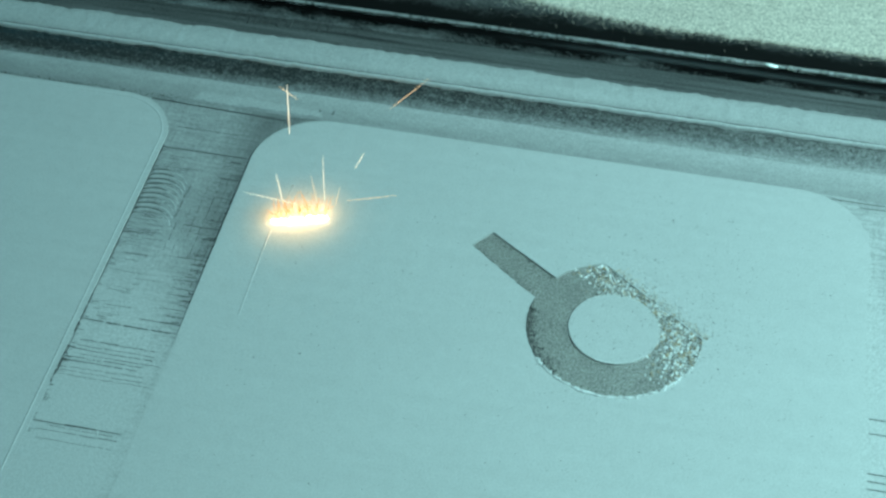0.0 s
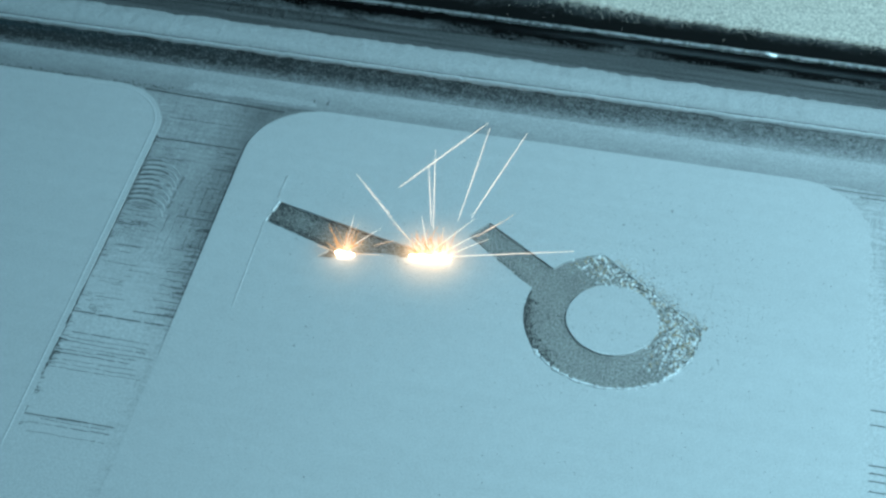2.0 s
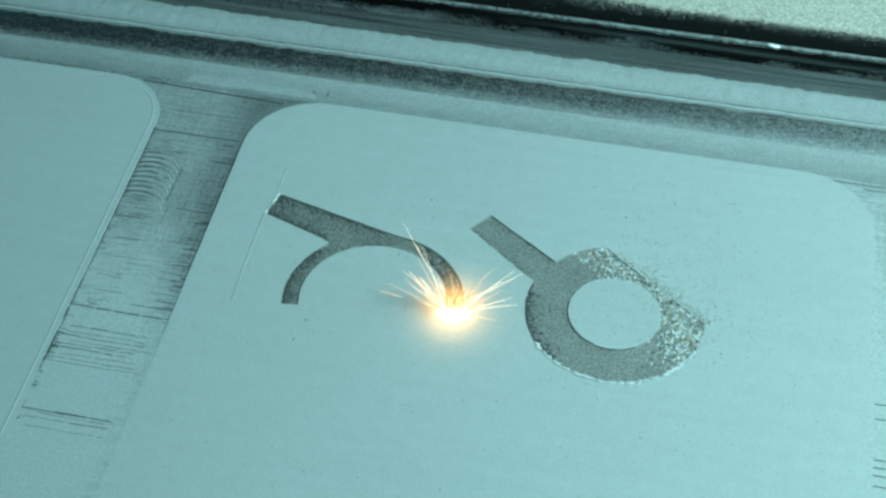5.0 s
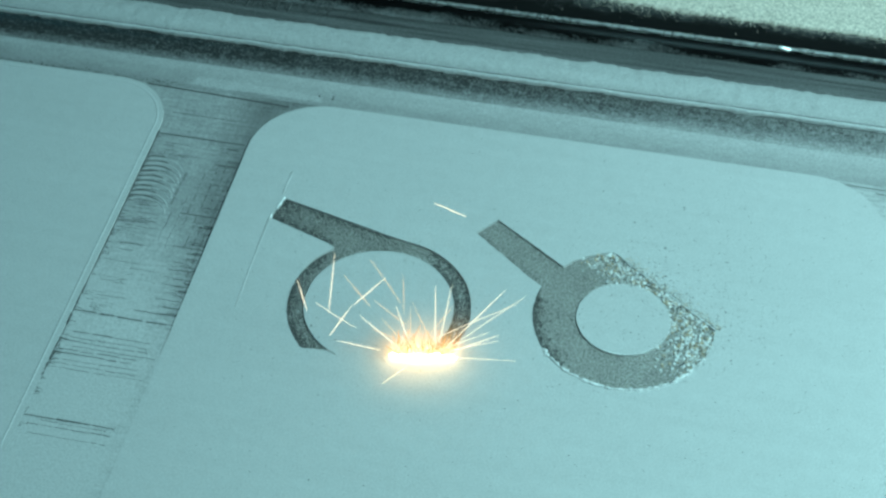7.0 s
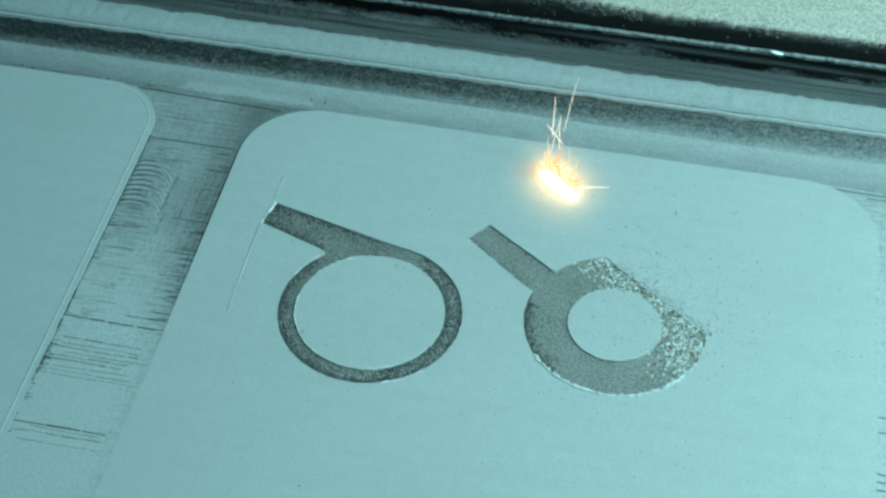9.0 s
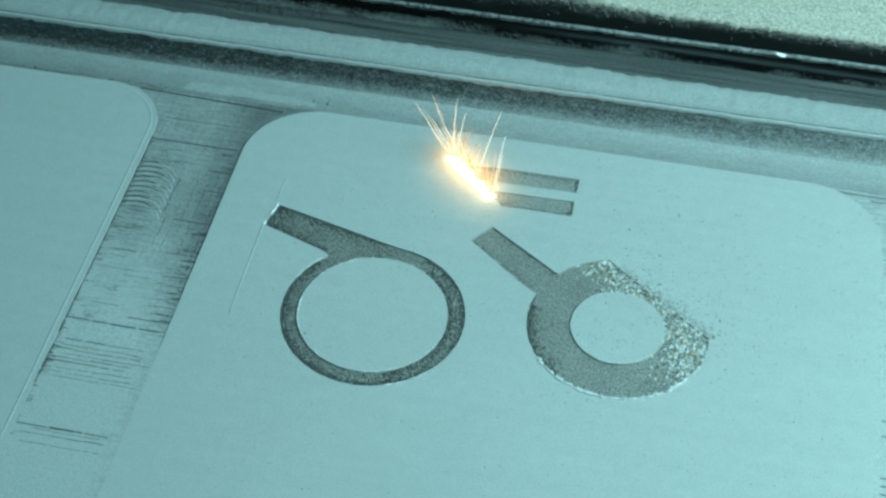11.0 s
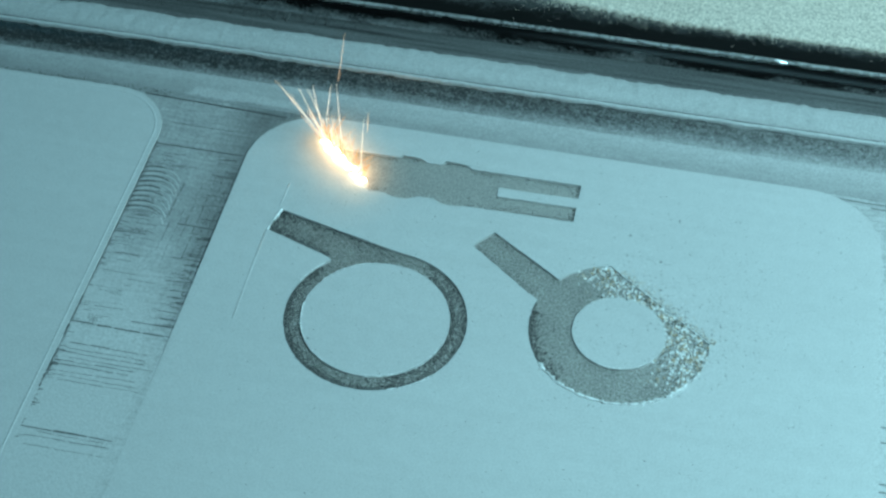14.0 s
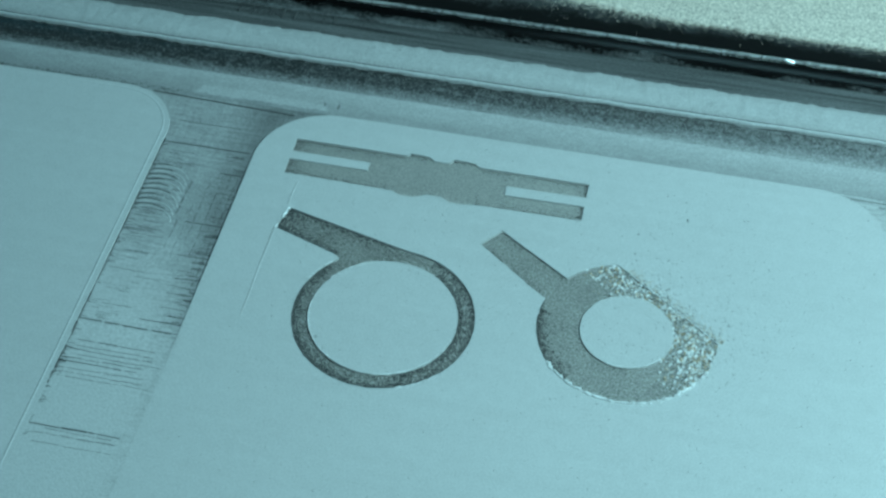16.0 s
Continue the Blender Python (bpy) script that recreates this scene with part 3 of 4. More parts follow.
tagged(part("scorch", balls(ring_grains), DARK_GRAIN, ring, "dark scorched grains along the ring's edges"), kind="stuff")
disc_grains = [g for g in edge_grains(circle(*DISC_C, DISC_R - 0.1, 60, 172, 235), to_centre(DISC_C), 700, 0.7, 51, 0.1)
               + edge_grains(circle(*DISC_C, DISC_R - 0.1, 60, 235, 330), to_centre(DISC_C), 130, 1.6, 52, 0.08)
               + edge_grains(circle(*DISC_C, DISC_HOLE + 0.1, 60, 150, 330), to_centre(DISC_C, -1), 120, 1.3, 53, 0.08)
               + edge_grains([(-12.0, 17.3), (-0.7, 8.4)], always(0.6, 0.8), 170, 0.5, 54, 0.08)
               + edge_grains([(-9.0, 21.0), (2.9, 13.0)], always(-0.55, -0.83), 70, 0.5, 55, 0.08) if in_disc(g[0], g[1])]
tagged(part("scorch", balls(disc_grains), DARK_GRAIN, disc, "dark scorched grains along the disc's edges"), kind="stuff")
bar_grains = [g for g in edge_grains([(-49.3, 35.7), (-29.0, 35.6)], always(0, -1), 420, 0.4, 61, 0.065)
              + edge_grains([(-15.8, 35.4), (3.7, 35.4)], always(0, -1), 260, 0.4, 62, 0.065)
              + edge_grains([(-49.3, 27.0), (-29.6, 26.6)], always(0, 1), 380, 0.45, 63, 0.065)
              + edge_grains([(-15.4, 26.3), (3.7, 26.5)], always(0, 1), 420, 0.5, 64, 0.065)
              + edge_grains([(-49.3, 35.7), (-49.3, 27.0)], always(1, 0), 420, 1.1, 65, 0.065)
              + edge_grains([(3.7, 35.4), (3.7, 26.5)], always(-1, 0), 220, 0.5, 66, 0.065)
              + edge_grains([(-28.4, 36.3), (-25.2, 36.2)], always(0, -1), 60, 0.3, 67, 0.065)
              + edge_grains([(-20.7, 36.4), (-17.2, 36.3)], always(0, -1), 60, 0.3, 68, 0.065) if in_bar(g[0], g[1])]
tagged(part("scorch", balls(bar_grains), DARK_GRAIN, bar, "dark scorched grains along the bar's edges"), kind="stuff")
thing("bright_spatter", balls(spray), GLINT_BEAD, "bright metal spatter beads beside the disc", "spatter", kind="stuff")
for _ in range(260):
    soot.append((rn.uniform(-125, -74), EDGE + 0.5 + rn.gauss(0, 0.35), -0.3, rn.uniform(0.06, 0.16)))
thing("spatter_grains", balls(soot), DARK_GRAIN, "dark spatter grains strewn over the powder", "spatter", kind="stuff")

# soot smears hanging over the steel band
rn = random.Random(17)
for _ in range(44):
    x, y = rn.gauss(-60, 8), 66.2 + rn.uniform(0, 2.2)
    length = rn.uniform(0.8, 4.0) * math.exp(-((x + 60) / 11) ** 2)
    part("soot_smear", tube([(x, y), (x + 0.12, y + length * 0.6), (x + 0.18, y + length)], rn.uniform(0.12, 0.3), 1.5), DARK_GRAIN, frame_ledge)

# dark scrapes and powder ripples on the steel strips
scrape_shade_bm = bmesh.new()
box(scrape_shade_bm, -0.5, 0.5, -0.5, 0.5, -0.5, 0.5)
scrape_shade_me = mesh_of("scrape", scrape_shade_bm, SCRATCH_SHADE)
rn = random.Random(11)
scrapes = [(-72.7, -55.7, -13.0, 0.26), (-72.7, -58.0, -34.8, 0.32), (-71.5, -58, -36.3, 0.14), (-70, -58.5, -35.4, 0.12), (-71, -58.5, -38.0, 0.1)]
for y in (-17.4, -18.6, -19.5, -20.4, -21.2, -22.0, -23.2, -24.2, -25.0):
    scrapes.append((-72.6 + rn.uniform(0, 3), -56 - rn.uniform(0, 4), y, rn.uniform(0.1, 0.22)))
for _ in range(140):
    west = rn.random() < 0.55
    a = -72.4 + abs(rn.gauss(0, 2.5)) if west else -61 + rn.uniform(0, 3.5)
    scrapes.append((a, min(-56.3, a + rn.uniform(1.0, 5)), rn.uniform(-14 if west else -9, 29), rn.uniform(0.05, 0.13)))
dashes = []
for x0, x1, y, w in scrapes:
    x = x0
    while x < x1:
        d = rn.uniform(0.8, 5.0) if x1 - x0 > 5 else 9
        dashes.append((x, min(x1, x + d), y + rn.gauss(0, 0.05), w * rn.uniform(0.5, 1.1)))
        x += d + rn.uniform(0.05, 0.6)
for _ in range(120):
    y = rn.choice((rn.uniform(-30, 30), rn.uniform(-38, 30), rn.gauss(-20, 4)))
    dashes.append((-72.7, -72.7 + rn.choice((0.2, 0.3, 0.45, 0.8, 1.3)), y, rn.uniform(0.06, 0.2)))
for x0, x1, y, w in dashes:
    ob = new("scrape", scrape_shade_me)
    ob.parent = gap_west
    ob.matrix_basis = pose((x0 + x1) / 2 * MM, y * MM, gap_height(y) * MM, 0, 0, rn.uniform(-0.6, 0.6)) @ Matrix.Diagonal(((x1 - x0), w, 0.03, 1))
for y in (-18, -19.5, -21, -23, -34, -36, -10, -7):
    ob = new("scrape", scrape_shade_me)
    ob.parent = gap_east
    ob.matrix_basis = pose(62 * MM, y * MM, gap_height(y) * MM) @ Matrix.Diagonal((10, 0.25, 0.03, 1))
for x, y, w in ((56, 42.3, 22), (60, 41.2, 12)):
    ob = new("scrape", scrape_shade_me)
    ob.parent = gap_east
    ob.matrix_basis = pose(x * MM, y * MM, gap_height(y) * MM) @ Matrix.Diagonal((w, 0.22, 0.03, 1))
for i in range(9):
    y = 10.5 + i * 1.25
    arc = [(-69.8 + 4.6 * math.cos(radians(a)), y + 3.6 * math.sin(radians(a))) for a in range(5 + 7 * (i % 3), 128, 8)]
    part("ripple", tube(arc, 0.14 + 0.03 * (i % 2), gap_height(y) - 0.03), POWDER_HEAP, gap_west, smooth=True)
    # Thin dark arc laid beside each ripple.
    part("dark_arc", tube([(x - 0.3, yy + 0.55) for x, yy in arc[6 + i % 3:]], 0.15, gap_height(y) - 0.05), SCRATCH_SHADE, gap_west, smooth=True)
# long drag marks along the strip; painted shadow line at the plate's edge
drags = [(-64.8, 21.5, 12.6, 0.16), (-64.3, 11.8, 5.6, 0.14), (-61.4, 22, 9, 0.1), (-59.6, 24, 4, 0.12), (-58.2, 26, 2, 0.1), (-62.7, 16, 3, 0.08), (-57.0, 24, -4, 0.14)]
for x, y0, y1, w in drags:
    y = y0
    while y > y1:
        d = rn.uniform(0.5, 2.4)
        ob = new("scrape", scrape_shade_me)
        ob.parent = gap_west
        ob.matrix_basis = pose((x + rn.gauss(0, 0.06)) * MM, (y - d / 2) * MM, gap_height(y - d / 2) * MM, 0, 0, rn.uniform(-2, 2)) @ Matrix.Diagonal((w * rn.uniform(0.5, 1.2), d, 0.03, 1))
        y -= d + rn.uniform(0.05, 0.9)
y = 31.0
while y > -27:
    d = rn.uniform(0.6, 2.6)
    ob = new("scrape", scrape_shade_me)
    ob.parent = gap_west
    ob.matrix_basis = pose(-72.72 * MM, (y - d / 2) * MM, gap_height(y - d / 2) * MM) @ Matrix.Diagonal((rn.uniform(0.12, 0.36), d, 0.03, 1))
    y -= d + (rn.uniform(0.0, 0.35) if y > -26 and not -17 < y < -13 else rn.uniform(0.5, 3.0))
for n in range(36):
    y = rn.uniform(-12, 22)
    d = rn.expovariate(0.6) + 0.3
    ob = new("scrape", scrape_shade_me)
    ob.parent = gap_west
    ob.matrix_basis = pose((-56.0 - d / 2) * MM, y * MM, gap_height(y) * MM) @ Matrix.Diagonal((d, rn.uniform(0.08, 0.26), 0.03, 1))

for x, y, d, w, turn in ((-65.3, 42.4, 27.5, 0.36, -2.1), (-64.7, 30.4, 16.0, 0.26, 0.0), (-66.0, 36.2, 12.0, 0.1, -0.5)):
    ob = new("scrape", scrape_shade_me)
    ob.parent = gap_west
    ob.matrix_basis = pose(x * MM, y * MM, gap_height(y) * MM, 0, 0, turn) @ Matrix.Diagonal((d, w, 0.03, 1))
for x, y, d in ((-46.9, 45.6, 1.5), (-44.3, 45.9, 1.1)):
    ob = new("scrape", scrape_shade_me)
    ob.parent = floor_deck
    ob.matrix_basis = pose(x * MM, y * MM, -0.35 * MM) @ Matrix.Diagonal((0.22, d, 0.03, 1))

film = rough_line([(-72, 44.2), (-70, 46.4), (-62, 46.6), (-52, 46.2), (-47, 45.8), (-46, 44.3)], 0.4, 0.7, 14)
thing("powder_film", slab([t for t in triangles([film]) if inside(film, *centre(t))], -0.325, -0.36), CAKE,
      "thin pale film of powder on the steel deck", "powder", kind="stuff")

# ------------------------------------------------------------------ powder over the shapes, in patches that settle as they melt


def cells(loops, test, lines, index):
    groups = {}
    for t in triangles(loops, lines):
        c = centre(t)
        if test(*c):
            groups.setdefault(index(*c), []).append(t)
    return groups


def ring_depth(x, y):
    return y - 0.09 * (x - RING_C[0])


RING_STEP, BAR_STEP = 0.85, 1.0
ring_cells = cells(RING_LOOPS, in_ring,
                   [((-60, 20 - k * RING_STEP + 0.09 * (-60 + 24.5)), (0, 20 - k * RING_STEP + 0.09 * 24.5)) for k in range(48)]
                   + [((-24.5, -30), (-24.5, 30))],
                   lambda x, y: (math.floor((20 - ring_depth(x, y)) / RING_STEP), x > -24.5))
bar_cells = cells(BAR_LOOPS, in_bar,
                  [((-62 + k * BAR_STEP - 0.98 * 10, 41), (-62 + k * BAR_STEP + 0.98 * 10, 21)) for k in range(85)],
                  lambda x, y: math.floor((x + 0.98 * (y - 31) + 62) / BAR_STEP))
fill_ring = tagged(new("powder_fill"), "loose powder layer over the ring, settling as it melts", "powder")
fill_bar = tagged(new("powder_fill"), "loose powder layer over the bar, settling as it melts", "powder")
patches = []

FRONT_WEST = [(0.1, 19.5), (0.5, 16.2), (1.0, 12.9), (1.5, 10.8), (2.0, 8.6), (2.5, 5.4), (3.0, 4.2), (3.5, 2.6), (4.0, -0.3),
              (6.5, -10.4), (7.0, -12.6), (7.5, -13.8), (7.85, -18.5)]
FRONT_EAST = [(0.1, 19.5), (0.5, 16.2), (1.0, 12.9), (1.5, 10.8), (2.0, 9.6), (2.5, 7.4), (3.0, 5.6), (3.5, 2.6), (4.0, 0.8),
              (6.5, -8.4), (7.0, -11.2), (7.5, -13.8), (7.85, -18.5)]
FRONT_BAR = [(8.75, 12.0), (9.0, 3.0), (11.5, -16.5), (12.0, -21.5), (12.5, -26.0), (13.0, -30.6), (13.5, -34.4), (14.0, -37.0),
             (14.5, -42.0), (15.0, -47.0), (15.25, -56.0)]


def when(front, value):
    for (t0, a), (t1, b) in zip(front, front[1:]):
        if a >= value >= b:
            return t0 + (t1 - t0) * (a - value) / (a - b)
    return front[0][0] if value > front[0][1] else front[-1][0]


for (k, east), tris in ring_cells.items():
    ob = part("powder_patch", slab(tris, 0.0, -0.2), POWDER, fill_ring)
    patches.append((ob, when(FRONT_EAST if east else FRONT_WEST, 20 - (k + 0.5) * RING_STEP)))
for k, tris in bar_cells.items():
    ob = part("powder_patch", slab(tris, 0.0, -0.2), POWDER, fill_bar)
    patches.append((ob, when(FRONT_BAR, -62 + (k + 0.5) * BAR_STEP)))

# ------------------------------------------------------------------ the laser's fire
# seconds, melt line from (x, y) to (x, y), and a second spot where there is one
FIRE = [
    (0, -46.8, 15.4, -39.1, 17.8), (0.1, -47.4, 15.1, -37, 17.3), (0.2, -47.5, 14.9, -35.4, 16.5), (0.3, -47.2, 14.8, -35.5, 16.4),
    (0.4, -41.2, 14.5, -31.1, 15.4), (0.5, -47, 13.6, -38.4, 14.9), (0.6, -46.8, 12.3, -31.5, 13.9), (0.7, -41.7, 13.3, -27.7, 14.4),
    (0.8, -36.5, 13.4, -27.3, 13.4), (0.9, -39.3, 12, -25.6, 13.5), (1, -42.7, 11.2, -25.5, 13.2), (1.1, -41.8, 11.1, -24.3, 13.2),
    (1.2, -39.3, 11.3, -22.1, 12.9), (1.3, -37.4, 11.2, -18.4, 13.4), (1.4, -37.4, 10.9, -19.8, 12.5), (1.5, -37.6, 9.9, -20.7, 12),
    (1.6, -36.5, 9.6, -21.8, 12), (1.7, -35.7, 8.9, -25.4, 10.8), (1.8, -36, 8.4, -25.7, 10.3), (1.9, -32.8, 8.8, -29.4, 9.2, -17.8, 10.5),
    (2, -20.1, 10.3, -14.8, 11, -31.9, 8.5), (2.1, -35.5, 8.8, -31.7, 9.3), (2.2, -20, 8.5, -14.7, 9.2), (2.3, -37.4, 7.3, -33.6, 7.8),
    (2.4, -17.9, 8.4, -13.4, 9, -31.9, 7), (2.5, -38, 5.7, -33.1, 6.3, -15.2, 7.5), (2.6, -37.2, 6.3, -34.2, 6.7, -16, 7.2),
    (2.7, -15.1, 6.9, -11.8, 7.3), (2.8, -38.1, 5.4, -34, 5.9), (2.9, -38.5, 5.4, -35.1, 5.9, -14.6, 6.2), (3, -14.7, 5.9, -11.3, 6.4),
    (3.1, -39.5, 3.7, -35.7, 4.2, -14.5, 5.4), (3.2, -39, 3.4, -35.9, 3.8, -13, 6.1), (3.3, -14.8, 4.7, -10.9, 5.2), (3.4, -14, 4.6, -10.5, 5.1),
    (3.5, -39.3, 1.5, -35.9, 2), (3.6, -39.8, 1, -35.9, 1.5), (3.7, -13.4, 2.9, -9.6, 3.4), (3.8, -13.6, 2.8, -10.2, 3.2),
    (3.9, -40.2, -0.5, -37.2, -0.1, -12.6, 1.6), (4, -39.8, -0.2, -36.4, 0.2), (4.1, -40.6, -0.6, -37.2, -0.1), (4.2, -12.6, 0.7, -9.2, 1.1),
    (6.3, -14, -7.8, -10.3, -7.3, -35.9, -9.7), (6.4, -37, -9.7, -33.3, -9.1), (6.5, -14.8, -8.7, -11.1, -8.2),
    (6.6, -15.1, -8.8, -11.4, -8.3, -34.4, -10.7), (6.7, -36.4, -11, -33.1, -10.6, -14.9, -9.3), (6.8, -16.3, -11.3, -10.5, -10.1),
    (6.9, -36.3, -12.9, -31, -12.1), (7, -19.4, -12.2, -11.1, -10.7), (7.1, -34.3, -13.8, -28.6, -12.9, -16.8, -12.3),
    (7.2, -33, -13.7, -27.2, -13.3, -15.4, -12.5), (7.3, -33.5, -15, -26.4, -13.6, -16.4, -12.9), (7.4, -32.8, -14.8, -25.4, -13.8, -20.4, -14.1),
    (7.5, -29.1, -14.7, -13.3, -12.8), (7.6, -31.4, -16.3, -14.9, -13.7), (7.7, -31.4, -16.6, -16.5, -15.1), (7.8, -30.7, -16.7, -16.9, -15.5),
    (7.9, -27.8, -17.5, -19.4, -16), (8, -43.6, 13.9, -37.2, 10.4), (8.1, -33.3, 15.2, -27.2, 13.9), (8.2, -10.1, 2.4, -8.7, -4.7),
    (8.3, -35.4, -11.7, -27.8, -17.1), (8.4, -37.3, 12.4, -34.4, 6), (8.5, -37.6, -1.3, -34.3, -9.1), (8.6, -14.4, -1.4, -14.9, -12.6),
    (8.8, 0.1, 36.1, 5.6, 34.6), (8.9, -1, 35.7, 3.4, 34), (9, -1.7, 35.5, 4.4, 30.1), (9.1, -2.4, 35.4, 2.9, 29.8), (9.2, -4.3, 37, 2.8, 28.3),
    (11.3, -21.8, 36.3, -12, 27.1), (11.4, -22.8, 36.2, -13.2, 27.6), (11.5, -23.6, 36.8, -13.9, 28.3), (11.6, -26.2, 36.7, -14.5, 26.3),
    (11.7, -24.5, 34.3, -15.4, 26.1), (11.8, -27.4, 38, -16.1, 26), (11.9, -28.7, 38.1, -20, 28.9), (12, -26.6, 36.2, -17.3, 25.6),
    (12.2, -29.8, 37.2, -22.6, 28.5), (12.5, -32.3, 38.8, -22, 26.6), (12.7, -33.7, 38.2, -23.6, 26.8), (13, -36.4, 37.9, -27.4, 27.7),
    (13.3, -34.2, 33.9, -27.3, 26.1), (13.5, -39.4, 37.2, -31.4, 27.6), (13.8, -41.5, 36.2, -32.3, 26.1), (14, -43, 36.8, -33.2, 27.2),
    (14.3, -46.1, 37.2, -36, 27.6), (14.5, -48.5, 38.2, -39.6, 28.4), (14.7, -49.2, 37.3, -40.3, 26.9), (14.8, -50.7, 36.4, -41.2, 27.6),
    (15, -48.3, 32.8, -43.5, 26.3), (15.1, -49.6, 32.1, -45.5, 26.8), (15.2, -50.3, 30.7, -48.1, 27.1), (15.3, -9.4, 32.3, -0.5, 32.5),
    (15.4, -6.3, 26, 2, 25.3), (15.5, -34.8, 26.6, -27.8, 25.2), (15.6, -43.3, 31.1, -36.5, 31.3), (15.7, -46.8, 36.7, -39.3, 36.1),
    (15.8, -17.1, 37.7, -10.2, 35.7),
]
OFF = (8.7, 15.9, 16.0)


def lerp(a, b, k):
    return [p + (q - p) * k for p, q in zip(a, b)]


def spot_on_ring(y, side):
    x = RING_C[0] + side * math.sqrt(max(0.0, 13.6 ** 2 - (y - RING_C[1]) ** 2))
    return [x - 1.6, y - 0.2, x + 1.6, y + 0.2]


def fire_at(n):
    """The melt line, and the second spot if there is one, at n tenths of a second; None while the laser is off."""
    t = n / 10
    if t in OFF:
        return None, None
    for row in FIRE:
        if abs(row[0] - t) < 0.01:
            return list(row[1:5]), (row[5:7] if len(row) > 5 else None)
    if 4.2 < t < 6.3:
        k = (t - 4.2) / 2.1
        west = n // 2 % 2 == 0
        return spot_on_ring(-0.4 - 9.6 * k if west else 0.8 - 8.6 * k, -1 if west else 1), None
    before = max((r for r in FIRE if r[0] < t), key=lambda r: r[0])
    after = min((r for r in FIRE if r[0] > t), key=lambda r: r[0])
    return lerp(before[1:5], after[1:5], (t - before[0]) / (after[0] - before[0])), None


CORE = hot("molten_core", (1.0, 0.80, 0.50), 20)
SPARK = [hot("white_spark", (1.0, 0.86, 0.62), 1.9), hot("orange_spark", (1.0, 0.68, 0.38), 1.5)]
TONGUE = hot("flame_tongue", (1.0, 0.50, 0.16), 1.2)
HALO = halo_glow("glowing_vapour", (9 * MM, 12 * MM), [(0.0, (0, 0, 0)), (0.30, (0.014, 0.008, 0.0025)), (0.58, (0.085, 0.047, 0.012)), (0.76, (0.26, 0.15, 0.045)),
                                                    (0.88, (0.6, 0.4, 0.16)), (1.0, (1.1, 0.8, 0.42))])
fire = tagged(new("laser_fire"), "white-hot melt line with glowing vapour and flying sparks", "sparks")
def needle(length, r, bend):
    bm = bmesh.new()
    rings = []
    for i in range(9):
        k = i / 8
        w = r * (0.25 + 0.75 * math.sin(math.pi * (0.15 + 0.8 * k)))
        c = Vector((bend * k * k, 0, length * k))
        rings.append([bm.verts.new((c + Vector((math.cos(a), math.sin(a), 0)) * w) * MM) for a in (0, 2.1, 4.2)])
    for a, b in zip(rings, rings[1:]):
        for k in range(3):
            bm.faces.new((a[k], b[k], b[(k + 1) % 3], a[(k + 1) % 3]))
    bm.faces.new(rings[0]), bm.faces.new(rings[-1])
    return bm


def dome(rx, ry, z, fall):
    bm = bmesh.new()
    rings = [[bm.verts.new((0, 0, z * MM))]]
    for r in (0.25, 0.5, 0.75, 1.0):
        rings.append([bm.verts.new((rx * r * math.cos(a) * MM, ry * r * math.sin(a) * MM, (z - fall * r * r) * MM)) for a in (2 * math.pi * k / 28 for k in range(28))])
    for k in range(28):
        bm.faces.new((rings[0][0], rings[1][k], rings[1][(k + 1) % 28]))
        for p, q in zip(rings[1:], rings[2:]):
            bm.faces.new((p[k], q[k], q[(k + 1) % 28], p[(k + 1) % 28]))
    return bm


BEADS = 9
beads = []
rn = random.Random(3)
for i in range(BEADS):
    bm = bmesh.new()
    bmesh.ops.create_icosphere(bm, subdivisions=2, radius=1.0)
    size = (1.0, 0.75, 1.25, 0.9, 1.3, 0.8, 1.15, 0.85, 1.05)[i]
    for v in bm.verts:
        w = size * (1 + 0.22 * noise.noise(v.co * 1.7 + Vector((i * 5, 0, 0))))
        v.co = Vector((v.co.x * 1.0 * w, v.co.y * 0.34 * w, 0.1 + v.co.z * 0.34 * w)) * MM
    b = part("melt_bead", bm, CORE, fire, "white-hot molten metal", True)
    for k in range(6):
        d = Vector((rn.gauss(0, 0.5), rn.gauss(0.25, 0.35), 1.0)).normalized()
        prick = needle(rn.uniform(2.0, 6.0), rn.uniform(0.05, 0.1), rn.uniform(-0.3, 0.3))
        prick.transform(Vector((0, 0, 1)).rotation_difference(d).to_matrix().to_4x4())
        part("flame_tongue", prick, TONGUE, b, "thin orange tongue of fire")
    # Open domes carry the halo painted around the fire.
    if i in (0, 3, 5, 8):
        part("fire_halo", dome(9, 12, 1.3 + 0.04 * i, 1.0), HALO, b, "soft orange glow of hot vapour", True)
    beads.append(b)


sparks = []
needles = [mesh_of("spark", needle(L, r, b), SPARK[m]) for L, r, b, m in
           ((5, 0.05, 0.15, 1), (8, 0.055, 0.3, 0), (3.2, 0.07, 0.1, 0), (7, 0.05, -0.25, 1), (4, 0.06, 0.0, 1), (11, 0.055, 0.3, 0), (6.5, 0.06, 0.1, 1), (14, 0.05, 0.4, 0), (9, 0.05, -0.3, 1))]
for i in range(78):
    ob = new("spark", needles[i % len(needles)])
    ob.parent = fire
    sparks.append(ob)


